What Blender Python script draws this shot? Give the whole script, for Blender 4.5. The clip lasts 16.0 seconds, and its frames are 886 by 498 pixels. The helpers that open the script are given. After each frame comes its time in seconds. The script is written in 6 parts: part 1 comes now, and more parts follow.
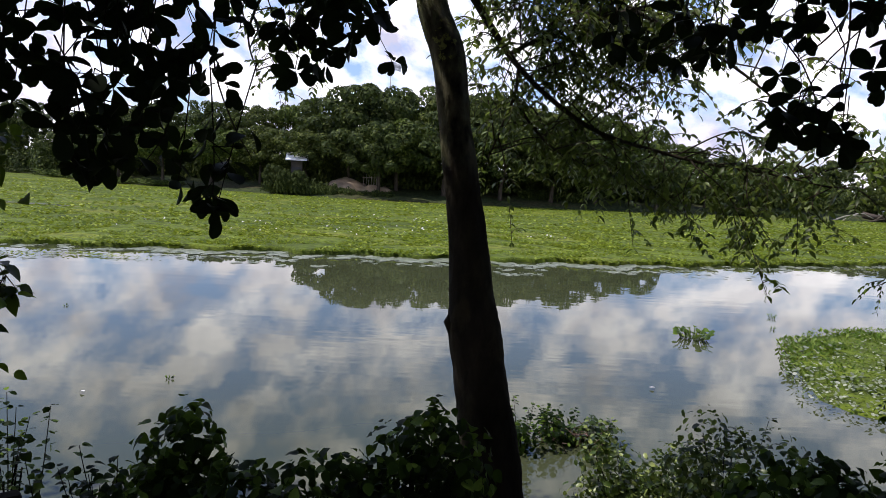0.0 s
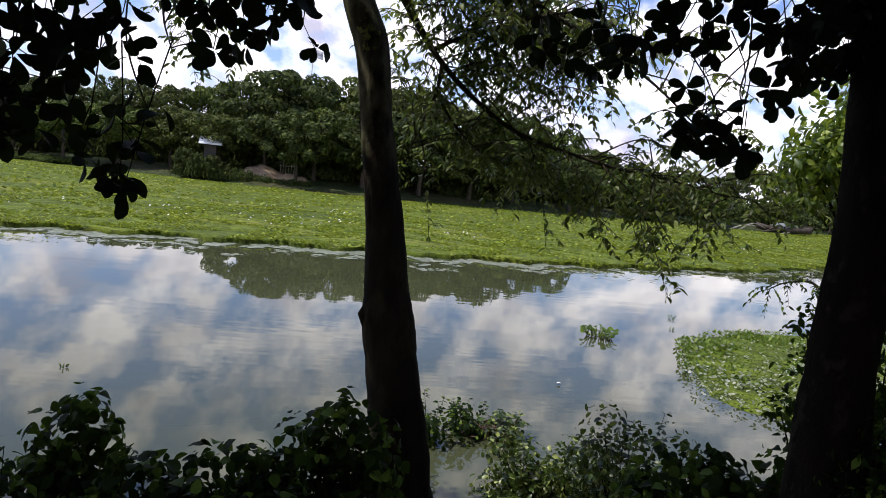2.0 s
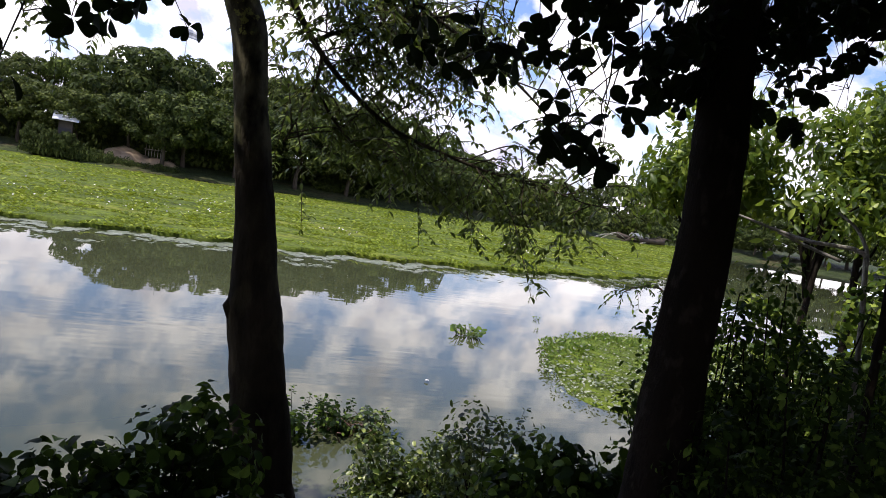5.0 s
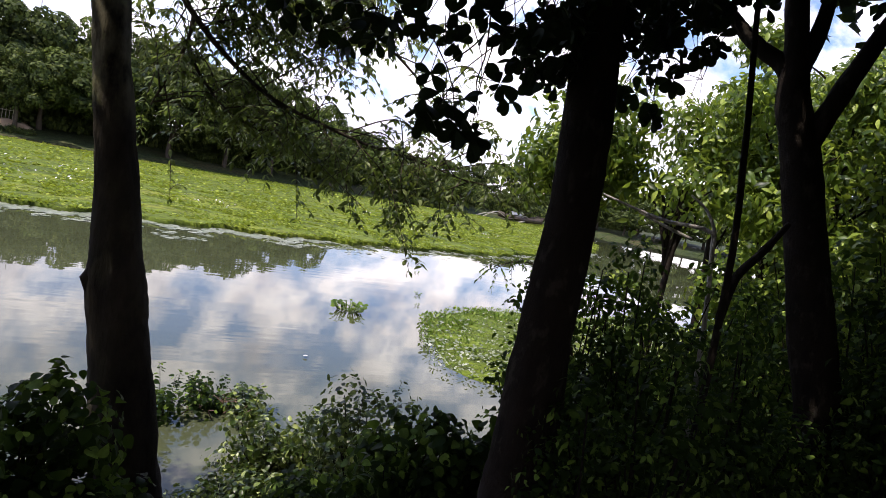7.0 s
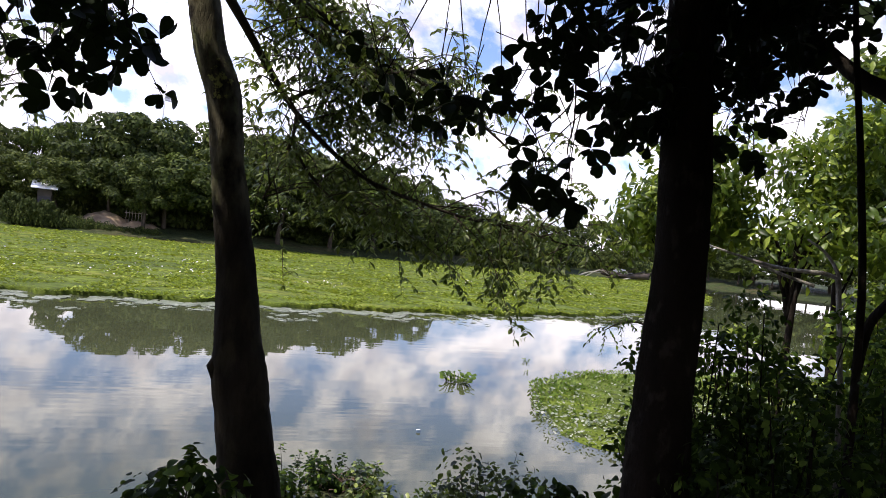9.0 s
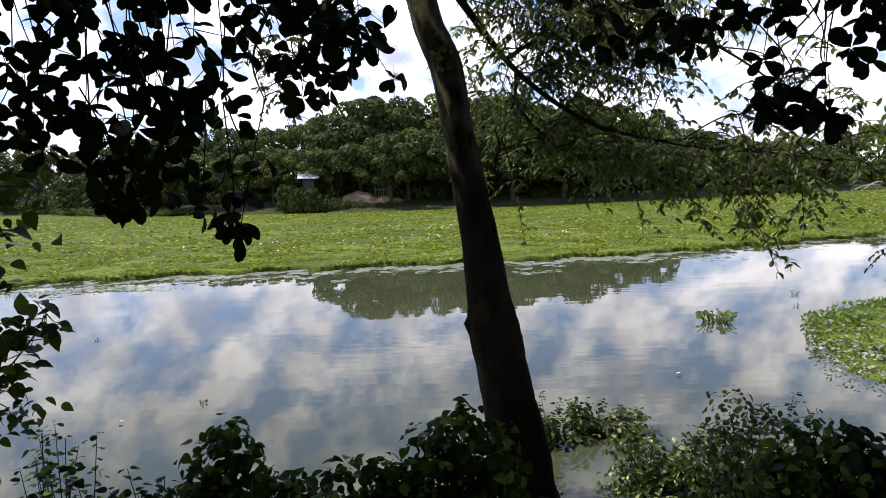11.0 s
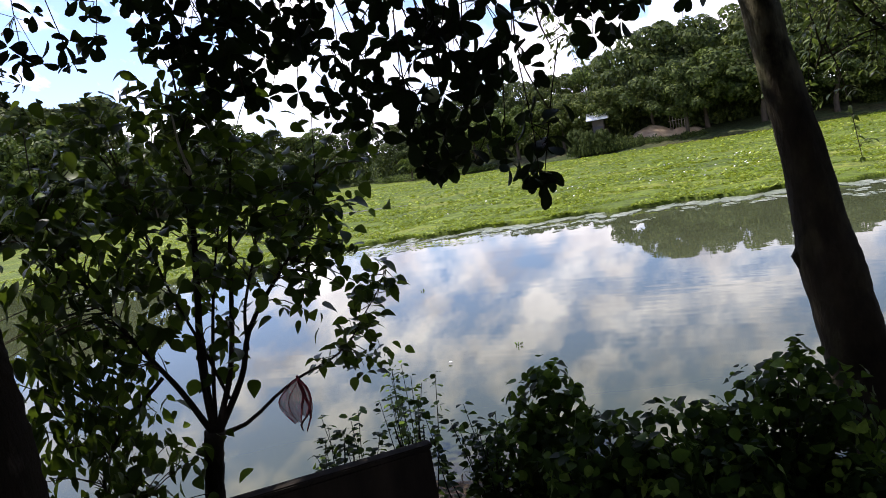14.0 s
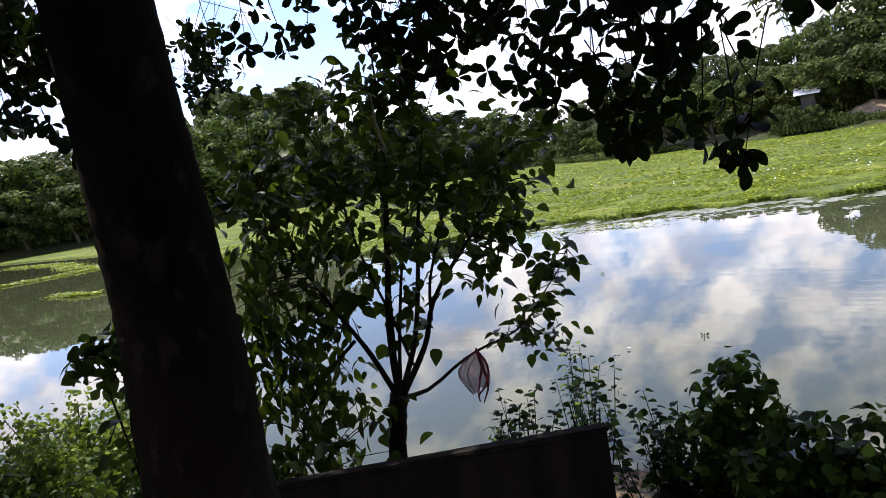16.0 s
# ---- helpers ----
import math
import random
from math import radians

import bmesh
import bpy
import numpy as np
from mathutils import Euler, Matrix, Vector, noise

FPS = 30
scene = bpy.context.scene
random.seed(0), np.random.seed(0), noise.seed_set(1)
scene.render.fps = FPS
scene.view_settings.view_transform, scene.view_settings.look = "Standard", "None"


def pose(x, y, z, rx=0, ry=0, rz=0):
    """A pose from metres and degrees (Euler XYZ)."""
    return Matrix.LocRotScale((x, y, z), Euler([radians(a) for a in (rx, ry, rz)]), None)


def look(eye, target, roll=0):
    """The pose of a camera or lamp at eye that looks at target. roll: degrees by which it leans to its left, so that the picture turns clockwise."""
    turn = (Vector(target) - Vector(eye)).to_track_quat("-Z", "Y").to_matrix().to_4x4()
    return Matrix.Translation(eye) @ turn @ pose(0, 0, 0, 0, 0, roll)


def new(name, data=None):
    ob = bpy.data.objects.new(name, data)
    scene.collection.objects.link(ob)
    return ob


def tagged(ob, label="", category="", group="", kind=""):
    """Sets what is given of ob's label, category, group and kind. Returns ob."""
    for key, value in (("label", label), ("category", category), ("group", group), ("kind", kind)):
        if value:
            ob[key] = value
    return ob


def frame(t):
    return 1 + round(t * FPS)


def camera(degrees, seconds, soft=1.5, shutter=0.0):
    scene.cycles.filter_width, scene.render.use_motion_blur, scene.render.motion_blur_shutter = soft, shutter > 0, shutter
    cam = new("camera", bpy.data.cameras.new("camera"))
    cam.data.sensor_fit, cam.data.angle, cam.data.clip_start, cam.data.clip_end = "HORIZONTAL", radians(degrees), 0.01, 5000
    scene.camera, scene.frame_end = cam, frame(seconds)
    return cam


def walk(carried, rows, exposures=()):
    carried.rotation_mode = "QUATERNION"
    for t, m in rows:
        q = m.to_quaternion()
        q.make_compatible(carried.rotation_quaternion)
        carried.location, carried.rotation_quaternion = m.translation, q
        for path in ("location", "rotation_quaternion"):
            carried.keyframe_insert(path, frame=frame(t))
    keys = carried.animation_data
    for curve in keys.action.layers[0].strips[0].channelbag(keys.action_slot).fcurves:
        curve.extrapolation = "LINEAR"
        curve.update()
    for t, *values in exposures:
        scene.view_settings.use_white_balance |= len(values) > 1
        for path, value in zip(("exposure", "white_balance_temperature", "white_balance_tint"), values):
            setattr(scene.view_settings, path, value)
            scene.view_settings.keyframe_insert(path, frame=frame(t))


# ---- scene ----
cam = camera(65.99, 16.0, 0.5)
PATH = [
    (0, pose(0.000, 0.000, 2.800, 83.90, -3.10, -0.00)),
    (0.5, pose(0.004, -0.007, 2.792, 83.80, -4.43, -2.87)),
    (1, pose(0.003, -0.002, 2.791, 83.54, -4.88, -3.80)),
    (1.5, pose(-0.000, -0.015, 2.788, 83.64, -5.19, -4.31)),
    (2, pose(0.000, -0.017, 2.793, 83.97, -5.97, -6.74)),
    (2.5, pose(0.004, -0.013, 2.790, 84.14, -6.51, -8.21)),
    (3, pose(0.005, -0.019, 2.789, 84.72, -7.04, -9.64)),
    (3.5, pose(0.011, -0.022, 2.788, 84.32, -6.85, -10.69)),
    (4, pose(0.013, -0.032, 2.785, 84.20, -7.55, -11.98)),
    (4.2, pose(0.009, -0.032, 2.785, 84.55, -7.82, -12.84)),
    (6.3, pose(0.039, -0.082, 2.781, 84.85, -10.73, -23.64)),
    (6.5, pose(0.044, -0.079, 2.778, 84.59, -10.62, -24.43)),
    (7, pose(0.048, -0.077, 2.776, 84.93, -11.01, -26.71)),
    (7.5, pose(0.051, -0.079, 2.776, 85.52, -11.68, -29.84)),
    (8, pose(0.055, -0.085, 2.780, 87.59, -11.37, -31.03)),
    (8.5, pose(0.043, -0.087, 2.789, 88.91, -9.66, -27.62)),
    (9, pose(0.028, -0.105, 2.797, 89.28, -6.16, -18.37)),
    (9.5, pose(0.024, -0.122, 2.807, 86.87, -3.69, -12.42)),
    (10, pose(0.018, -0.135, 2.811, 84.58, -0.52, -4.82)),
    (10.2, pose(0.021, -0.135, 2.810, 84.57, 0.44, -3.61)),
    (12.3, pose(0.014, -0.115, 2.814, 81.49, 5.01, 14.43)),
    (12.5, pose(0.009, -0.112, 2.813, 80.81, 6.36, 17.20)),
    (13, pose(0.004, -0.116, 2.809, 80.69, 7.51, 20.30)),
    (13.5, pose(-0.015, -0.123, 2.812, 82.34, 8.42, 18.73)),
    (14, pose(-0.018, -0.129, 2.812, 82.10, 9.74, 24.83)),
    (14.5, pose(-0.015, -0.137, 2.815, 83.44, 11.36, 30.64)),
    (15, pose(-0.011, -0.153, 2.810, 82.80, 11.57, 35.66)),
    (15.5, pose(-0.012, -0.155, 2.816, 81.98, 8.92, 38.06)),
    (16, pose(-0.023, -0.159, 2.807, 83.01, 9.65, 40.05)),
]
walk(cam, PATH, [(0.0, -0.08, 6500, 10), (3.0, -0.02, 6550, 11), (6.5, 0.42, 6650, 14), (8.0, 0.58, 6700, 16), (9.0, 0.34, 6650, 14), (10.0, 0.14, 6550, 12), (12.5, 0.36, 6500, 12), (14.0, 0.54, 6500, 13), (16.0, 0.66, 6550, 13)])

# ---- sky and sun ----
SUN_EL, SUN_AZ = 62.0, -95.0
sun_dir = Vector((math.sin(radians(SUN_AZ)) * math.cos(radians(SUN_EL)), math.cos(radians(SUN_AZ)) * math.cos(radians(SUN_EL)), math.sin(radians(SUN_EL))))
sun_data = bpy.data.lights.new("sun", "SUN")
sun_data.energy, sun_data.angle, sun_data.color = 4.6, radians(0.53), (1.0, 0.95, 0.86)
sun = new("sun", sun_data)
sun.matrix_world = look(sun_dir * 60, (0, 0, 0))

world = bpy.data.worlds.new("sky")
scene.world = world
world.use_nodes = True
wt = world.node_tree
wt.nodes.clear()


def wnode(kind, **inputs):
    n = wt.nodes.new(kind)
    for k, v in inputs.items():
        n.inputs[k].default_value = v
    return n


def wmath(op, a, b=None):
    n = wt.nodes.new("ShaderNodeMath")
    n.operation = op
    for k, v in enumerate((a, b)):
        if v is None:
            continue
        if isinstance(v, (int, float)):
            n.inputs[k].default_value = v
        else:
            wt.links.new(v, n.inputs[k])
    return n.outputs[0]


def wramp(fac, stops):
    n = wt.nodes.new("ShaderNodeValToRGB")
    while len(n.color_ramp.elements) < len(stops):
        n.color_ramp.elements.new(0.5)
    for e, (p, c) in zip(n.color_ramp.elements, stops):
        e.position, e.color = p, (*c, 1)
    wt.links.new(fac, n.inputs[0])
    return n.outputs[0]


sky = wt.nodes.new("ShaderNodeTexSky")
sky.sky_type, sky.sun_disc = "NISHITA", False
sky.sun_elevation, sky.sun_rotation = radians(SUN_EL), radians(SUN_AZ % 360)
coords = wt.nodes.new("ShaderNodeTexCoord")
split = wt.nodes.new("ShaderNodeSeparateXYZ")
wt.links.new(coords.outputs["Generated"], split.inputs[0])
bearing = wmath("ARCTAN2", split.outputs[0], split.outputs[1])
flat = wt.nodes.new("ShaderNodeCombineXYZ")
wt.links.new(bearing, flat.inputs[0])
wt.links.new(wmath("MULTIPLY", wmath("ABSOLUTE", split.outputs[2]), -1.0), flat.inputs[1])
slant = wt.nodes.new("ShaderNodeMapping")
slant.vector_type = "TEXTURE"
slant.inputs["Rotation"].default_value = (0, 0, radians(18))
slant.inputs["Scale"].default_value = (1.15, 0.84, 1.0)
slant.inputs["Location"].default_value = (3.1, 1.7, 0.0)
wt.links.new(flat.outputs[0], slant.inputs["Vector"])
puffs = wnode("ShaderNodeTexNoise", Scale=13.0, Detail=8.0, Roughness=0.55, Distortion=0.0)
wt.links.new(slant.outputs[0], puffs.inputs["Vector"])
shade = wnode("ShaderNodeTexNoise", Scale=8.5, Detail=7.0, Roughness=0.58)
wt.links.new(slant.outputs[0], shade.inputs["Vector"])
# the clouds thin out overhead and break open towards the left
toward = wt.nodes.new("ShaderNodeVectorMath")
toward.operation = "DOT_PRODUCT"
wt.links.new(coords.outputs["Generated"], toward.inputs[0])
toward.inputs[1].default_value = (-0.77, 0.61, 0.18)
opening = wmath("MULTIPLY", wmath("POWER", wmath("MAXIMUM", toward.outputs["Value"], 0.0), 110.0), 0.21)
thin = wmath("ADD", wmath("MULTIPLY", wmath("ABSOLUTE", split.outputs[2]), 0.26), opening)
cover = wramp(wmath("SUBTRACT", puffs.outputs[0], thin), [(0.33, (0, 0, 0)), (0.53, (1, 1, 1))])
cloud = wramp(shade.outputs[0], [(0.35, (0.74, 0.73, 0.95)), (0.47, (1.34, 1.29, 1.42)), (0.62, (1.84, 1.77, 1.84))])
dim = wt.nodes.new("ShaderNodeMix")
dim.data_type, dim.blend_type = "RGBA", "MULTIPLY"
dim.inputs[0].default_value = 1.0
wt.links.new(sky.outputs[0], dim.inputs[6])
dim.inputs[7].default_value = (0.146, 0.156, 0.205, 1)
mix = wt.nodes.new("ShaderNodeMix")
mix.data_type = "RGBA"
wt.links.new(cover, mix.inputs[0])
wt.links.new(dim.outputs[2], mix.inputs[6])
wt.links.new(cloud, mix.inputs[7])
back = wt.nodes.new("ShaderNodeBackground")
wt.links.new(mix.outputs[2], back.inputs[0])
wout = wt.nodes.new("ShaderNodeOutputWorld")
wt.links.new(back.outputs[0], wout.inputs[0])


# ---- materials ----
class Mat:
    """A node material under construction."""

    def __init__(self, name):
        self.m = bpy.data.materials.new(name)
        self.m.use_nodes = True
        self.t = self.m.node_tree
        self.p = self.t.nodes["Principled BSDF"]
        self.out = self.t.nodes["Material Output"]

    def node(self, kind, **inputs):
        n = self.t.nodes.new(kind)
        for k, v in inputs.items():
            n.inputs[k].default_value = v
        return n

    def link(self, a, b):
        self.t.links.new(a, b)

    def noise(self, scale, detail=4.0, rough=0.55, stretch=None, distortion=0.0, world_space=False):
        n = self.node("ShaderNodeTexNoise", Scale=scale, Detail=detail, Roughness=rough, Distortion=distortion)
        if world_space:
            v = self.t.nodes.new("ShaderNodeNewGeometry").outputs["Position"]
        else:
            v = self.t.nodes.new("ShaderNodeTexCoord").outputs["Object"]
        if stretch:
            mp = self.node("ShaderNodeMapping")
            mp.inputs["Scale"].default_value = stretch
            self.link(v, mp.inputs["Vector"])
            v = mp.outputs[0]
        self.link(v, n.inputs["Vector"])
        return n.outputs[0]

    def ramp(self, fac, stops):
        n = self.t.nodes.new("ShaderNodeValToRGB")
        while len(n.color_ramp.elements) < len(stops):
            n.color_ramp.elements.new(0.5)
        for e, (p, c) in zip(n.color_ramp.elements, stops):
            e.position, e.color = p, (*c, 1)
        self.link(fac, n.inputs[0])
        return n.outputs[0]

    def mixed(self, fac, a, b, blend="MIX"):
        n = self.t.nodes.new("ShaderNodeMix")
        n.data_type, n.blend_type = "RGBA", blend
        for sock, v in ((0, fac), (6, a), (7, b)):
            if isinstance(v, (int, float)):
                n.inputs[sock].default_value = v
            elif isinstance(v, tuple):
                n.inputs[sock].default_value = (*v, 1)
            else:
                self.link(v, n.inputs[sock])
        return n.outputs[2]

    def math(self, op, a, b=0.0):
        n = self.t.nodes.new("ShaderNodeMath")
        n.operation = op
        for k, v in enumerate((a, b)):
            if isinstance(v, (int, float)):
                n.inputs[k].default_value = v
            else:
                self.link(v, n.inputs[k])
        return n.outputs[0]

    def bump(self, height, strength, distance):
        n = self.node("ShaderNodeBump", Strength=strength, Distance=distance)
        self.link(height, n.inputs["Height"])
        self.link(n.outputs[0], self.p.inputs["Normal"])

    def colour(self, c):
        if isinstance(c, tuple):
            self.p.inputs["Base Color"].default_value = (*c, 1)
        else:
            self.link(c, self.p.inputs["Base Color"])

    def rough(self, r, spec=None):
        self.p.inputs["Roughness"].default_value = r
        if spec is not None:
            self.p.inputs["Specular IOR Level"].default_value = spec


def leaf_material(name, dark, mid, light, glow, through_share=0.3, rough=0.45, patch=0.0, spec=0.14):
    """A leaf: colour varies leaf by leaf, with some light coming through."""
    k = Mat(name)
    isl = k.t.nodes.new("ShaderNodeNewGeometry").outputs["Random Per Island"]
    obj = k.t.nodes.new("ShaderNodeObjectInfo").outputs["Random"]
    r = k.math("FRACT", k.math("ADD", isl, obj))
    c = k.ramp(r, [(0.0, dark), (0.72, mid), (1.0, light)])
    n = k.noise(60.0 if not patch else patch, 3.0, world_space=True)
    c = k.mixed(k.math("MULTIPLY", n, 0.7), c, tuple(0.45 * v for v in dark))
    k.colour(c)
    k.rough(rough, spec)
    tr = k.t.nodes.new("ShaderNodeBsdfTranslucent")
    k.link(k.mixed(0.6, c, glow), tr.inputs[0])
    ms = k.t.nodes.new("ShaderNodeMixShader")
    ms.inputs[0].default_value = through_share
    k.link(k.p.outputs[0], ms.inputs[1])
    k.link(tr.outputs[0], ms.inputs[2])
    k.link(ms.outputs[0], k.out.inputs[0])
    return k.m


def bark_material(name, dark, light, lit_mottle=None, scale=9.0, from_height=True, sun_patch_at=None):
    k = Mat(name)
    big = k.noise(scale * 0.35, 4.0, stretch=(1, 1, 0.35))
    fine = k.noise(scale * 4, 6.0, 0.65, stretch=(1, 1, 0.3))
    c = k.ramp(big, [(0.3, dark), (0.7, light)])
    c = k.mixed(k.ramp(fine, [(0.35, (0, 0, 0)), (0.7, (1, 1, 1))]), k.mixed(0.6, c, (0.02, 0.016, 0.012)), c)
    if lit_mottle:
        spots = k.ramp(k.noise(scale * 0.55, 5.0, 0.6, stretch=(1.2, 1, 0.6)), [(0.56, (0, 0, 0)), (0.66, (1, 1, 1))])
        up = k.t.nodes.new("ShaderNodeSeparateXYZ")
        k.link(k.t.nodes.new("ShaderNodeTexCoord").outputs["Object"], up.inputs[0])
        # mottles strengthen with height: sun on the upper trunk put into the colour
        high = k.ramp(k.math("DIVIDE", up.outputs[2], 4.0), [(0.64, (0.06, 0.06, 0.06)), (0.76, (1, 1, 1))])
        if not from_height:
            high = k.ramp(up.outputs[2], [(0.0, (0.8, 0.8, 0.8)), (1.0, (0.8, 0.8, 0.8))])
        pale = k.ramp(k.noise(4.5, 5.0, 0.62, stretch=(1, 1, 0.6)), [(0.42, (0, 0, 0)), (0.60, (1, 1, 1))])
        c = k.mixed(k.math("MULTIPLY", high, pale), c, (0.210, 0.190, 0.120) if from_height else light)
        c = k.mixed(k.math("MULTIPLY", spots, high), c, lit_mottle)
    if sun_patch_at:
        # a sunlit patch painted on the bark, yellow-green with a ragged outline
        far_off = k.t.nodes.new("ShaderNodeVectorMath")
        far_off.operation = "DISTANCE"
        squash = k.node("ShaderNodeMapping")
        squash.inputs["Scale"].default_value = (1.3, 1.3, 0.75)
        k.link(k.t.nodes.new("ShaderNodeTexCoord").outputs["Object"], squash.inputs["Vector"])
        k.link(squash.outputs[0], far_off.inputs[0])
        far_off.inputs[1].default_value = tuple(v * s for v, s in zip(sun_patch_at, (1.3, 1.3, 0.75)))
        rag = k.math("ADD", far_off.outputs["Value"], k.math("MULTIPLY", k.noise(20.0, 6.0, 0.65), 0.42))
        sun_patch = k.ramp(rag, [(0.236, (1, 1, 1)), (0.258, (0, 0, 0))])
        c = k.mixed(k.math("MULTIPLY", sun_patch, 0.85), c, (0.46, 0.46, 0.14))
    k.colour(c)
    k.rough(0.92, 0.06)
    k.bump(k.math("ADD", fine, k.math("MULTIPLY", big, 0.6)), 1.0, 0.018)
    return k.m


def water_material():
    k = Mat("pond_water")
    silt = k.noise(0.12, 3.0, world_space=True)
    k.colour(k.ramp(silt, [(0.3, (0.046, 0.053, 0.026)), (0.7, (0.060, 0.067, 0.034))]))
    k.rough(0.01)
    k.p.inputs["IOR"].default_value = 1.333
    wave = k.noise(0.9, 2.0, 0.5, stretch=(0.45, 1.5, 1), world_space=True)
    fine = k.noise(5.0, 2.0, 0.5, stretch=(0.5, 1.4, 1), world_space=True)
    calm = k.ramp(k.noise(0.16, 2.0, stretch=(0.5, 1, 1), world_space=True), [(0.42, (0.12, 0.12, 0.12)), (0.66, (1, 1, 1))])
    cross = k.noise(2.4, 2.0, 0.5, stretch=(0.32, 1.7, 1), world_space=True)
    h = k.math("ADD", wave, k.math("ADD", k.math("MULTIPLY", fine, 0.05), k.math("MULTIPLY", cross, 0.22)))
    h = k.math("MULTIPLY", h, calm)
    k.bump(h, 0.15, 0.03)
    return k.m


def soil_material():
    k = Mat("bank_soil")
    a = k.noise(1.3, 5.0, world_space=True)
    b = k.noise(22.0, 5.0, 0.65, world_space=True)
    c = k.ramp(a, [(0.3, (0.035, 0.027, 0.018)), (0.7, (0.085, 0.065, 0.042))])
    c = k.mixed(k.ramp(b, [(0.5, (0, 0, 0)), (0.75, (1, 1, 1))]), c, (0.12, 0.095, 0.06))
    k.colour(c)
    k.rough(0.95, 0.15)
    k.bump(b, 0.8, 0.02)
    return k.m


def meadow_material(name, low, high, accent):
    k = Mat(name)
    a = k.noise(0.22, 5.0, 0.62, stretch=(0.4, 1.1, 1), world_space=True)
    b = k.noise(2.6, 5.0, 0.7, world_space=True)
    c = k.ramp(a, [(0.36, low), (0.52, high), (0.64, accent)])
    c = k.mixed(k.ramp(b, [(0.35, (1, 1, 1)), (0.62, (0, 0, 0))]), c, tuple(0.4 * v for v in low))
    k.colour(c)
    k.rough(0.8, 0.2)
    k.bump(b, 1.0, 0.12)
    return k.m


def plain_material(name, a, b, scale, rough=0.8, bump=0.3, distance=0.01, stretch=None):
    k = Mat(name)
    n = k.noise(scale, 5.0, 0.6, stretch=stretch)
    k.colour(k.ramp(n, [(0.3, a), (0.7, b)]))
    k.rough(rough)
    k.bump(n, bump, distance)
    return k.m


WATER = water_material()
SOIL = soil_material()
FAR_SOIL = meadow_material("far_bank_growth", (0.030, 0.045, 0.014), (0.055, 0.075, 0.022), (0.09, 0.075, 0.035))
MAT_BED = meadow_material("floating_weed_bed", (0.080, 0.113, 0.010), (0.142, 0.190, 0.014), (0.215, 0.230, 0.026))
MAT_LEAF = leaf_material("floating_weed_leaf", (0.060, 0.094, 0.011), (0.205, 0.276, 0.020), (0.52, 0.58, 0.11), (0.38, 0.46, 0.04), 0.3, 0.5, 0.5)
PAD = leaf_material("floating_pad", (0.14, 0.17, 0.09), (0.34, 0.37, 0.26), (0.62, 0.63, 0.54), (0.3, 0.35, 0.1), 0.1, 0.35, spec=0.4)
PETAL = plain_material("white_petal", (0.7, 0.68, 0.72), (0.8, 0.78, 0.82), 30.0, 0.6, 0.1)
ISLAND_LEAF = leaf_material("island_weed_leaf", (0.040, 0.080, 0.012), (0.13, 0.215, 0.026), (0.38, 0.47, 0.12), (0.3, 0.42, 0.05), 0.3, 0.4)
# darker than a green leaf is: shade under the trees put into the colour
BROAD = leaf_material("broad_shaded_leaf", (0.008, 0.014, 0.006), (0.013, 0.024, 0.008), (0.024, 0.042, 0.012), (0.06, 0.10, 0.012), 0.10, 0.65)
FINE = leaf_material("fine_light_leaf", (0.014, 0.026, 0.006), (0.060, 0.092, 0.018), (0.32, 0.38, 0.14), (0.34, 0.44, 0.07), 0.34, 0.4, spec=0.25)
# shade of the bank put into the dark tones, sun flecks into the light one
SHADED_SHRUB = leaf_material("shaded_shrub_leaf", (0.006, 0.014, 0.004), (0.014, 0.030, 0.006), (0.210, 0.320, 0.055), (0.26, 0.42, 0.05), 0.17, 0.55, spec=0.05)
# dappled sun put into the colour: near-black leaves against very pale ones
SHRUB_LIGHT = leaf_material("dappled_waterside_leaf", (0.006, 0.014, 0.003), (0.072, 0.122, 0.018), (0.52, 0.60, 0.18), (0.36, 0.46, 0.08), 0.24, 0.35, spec=0.3)
# lit copy of the shrub leaf, with sunshine in its brighter tones
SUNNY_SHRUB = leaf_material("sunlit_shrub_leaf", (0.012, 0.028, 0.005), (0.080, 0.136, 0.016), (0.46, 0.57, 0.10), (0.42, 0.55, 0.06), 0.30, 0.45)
# shade put into the dark tones, backlit leaves into the light one
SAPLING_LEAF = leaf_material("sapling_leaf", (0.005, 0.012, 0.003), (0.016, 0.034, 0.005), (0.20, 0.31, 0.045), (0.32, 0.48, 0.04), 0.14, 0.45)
# sun highlights and black gaps between leaves put into the colour range
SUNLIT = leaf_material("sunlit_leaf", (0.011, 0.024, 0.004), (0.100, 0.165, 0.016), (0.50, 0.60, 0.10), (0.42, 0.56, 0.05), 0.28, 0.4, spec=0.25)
FAR_A = leaf_material("far_leaf_deep", (0.018, 0.030, 0.008), (0.068, 0.096, 0.019), (0.170, 0.200, 0.044), (0.14, 0.20, 0.03), 0.10, 0.6, 0.35)
FAR_B = leaf_material("far_leaf_olive", (0.024, 0.036, 0.008), (0.084, 0.110, 0.020), (0.200, 0.225, 0.050), (0.18, 0.24, 0.03), 0.10, 0.6, 0.35)
FAR_C = leaf_material("far_leaf_bright", (0.028, 0.046, 0.009), (0.098, 0.142, 0.022), (0.220, 0.268, 0.050), (0.2, 0.3, 0.03), 0.12, 0.6, 0.35)
# bark darkened for shade, with painted sun on its upper part
BARK = bark_material("mottled_bark", (0.011, 0.009, 0.008), (0.040, 0.033, 0.026), (0.25, 0.25, 0.12), sun_patch_at=(-0.50, -0.10, 3.42))
# almost black: the shade on the near trunks is put into the bark colour
BARK_DARK = bark_material("shaded_bark", (0.008, 0.0062, 0.005), (0.026, 0.020, 0.016), (0.046, 0.041, 0.033), 22.0, False)
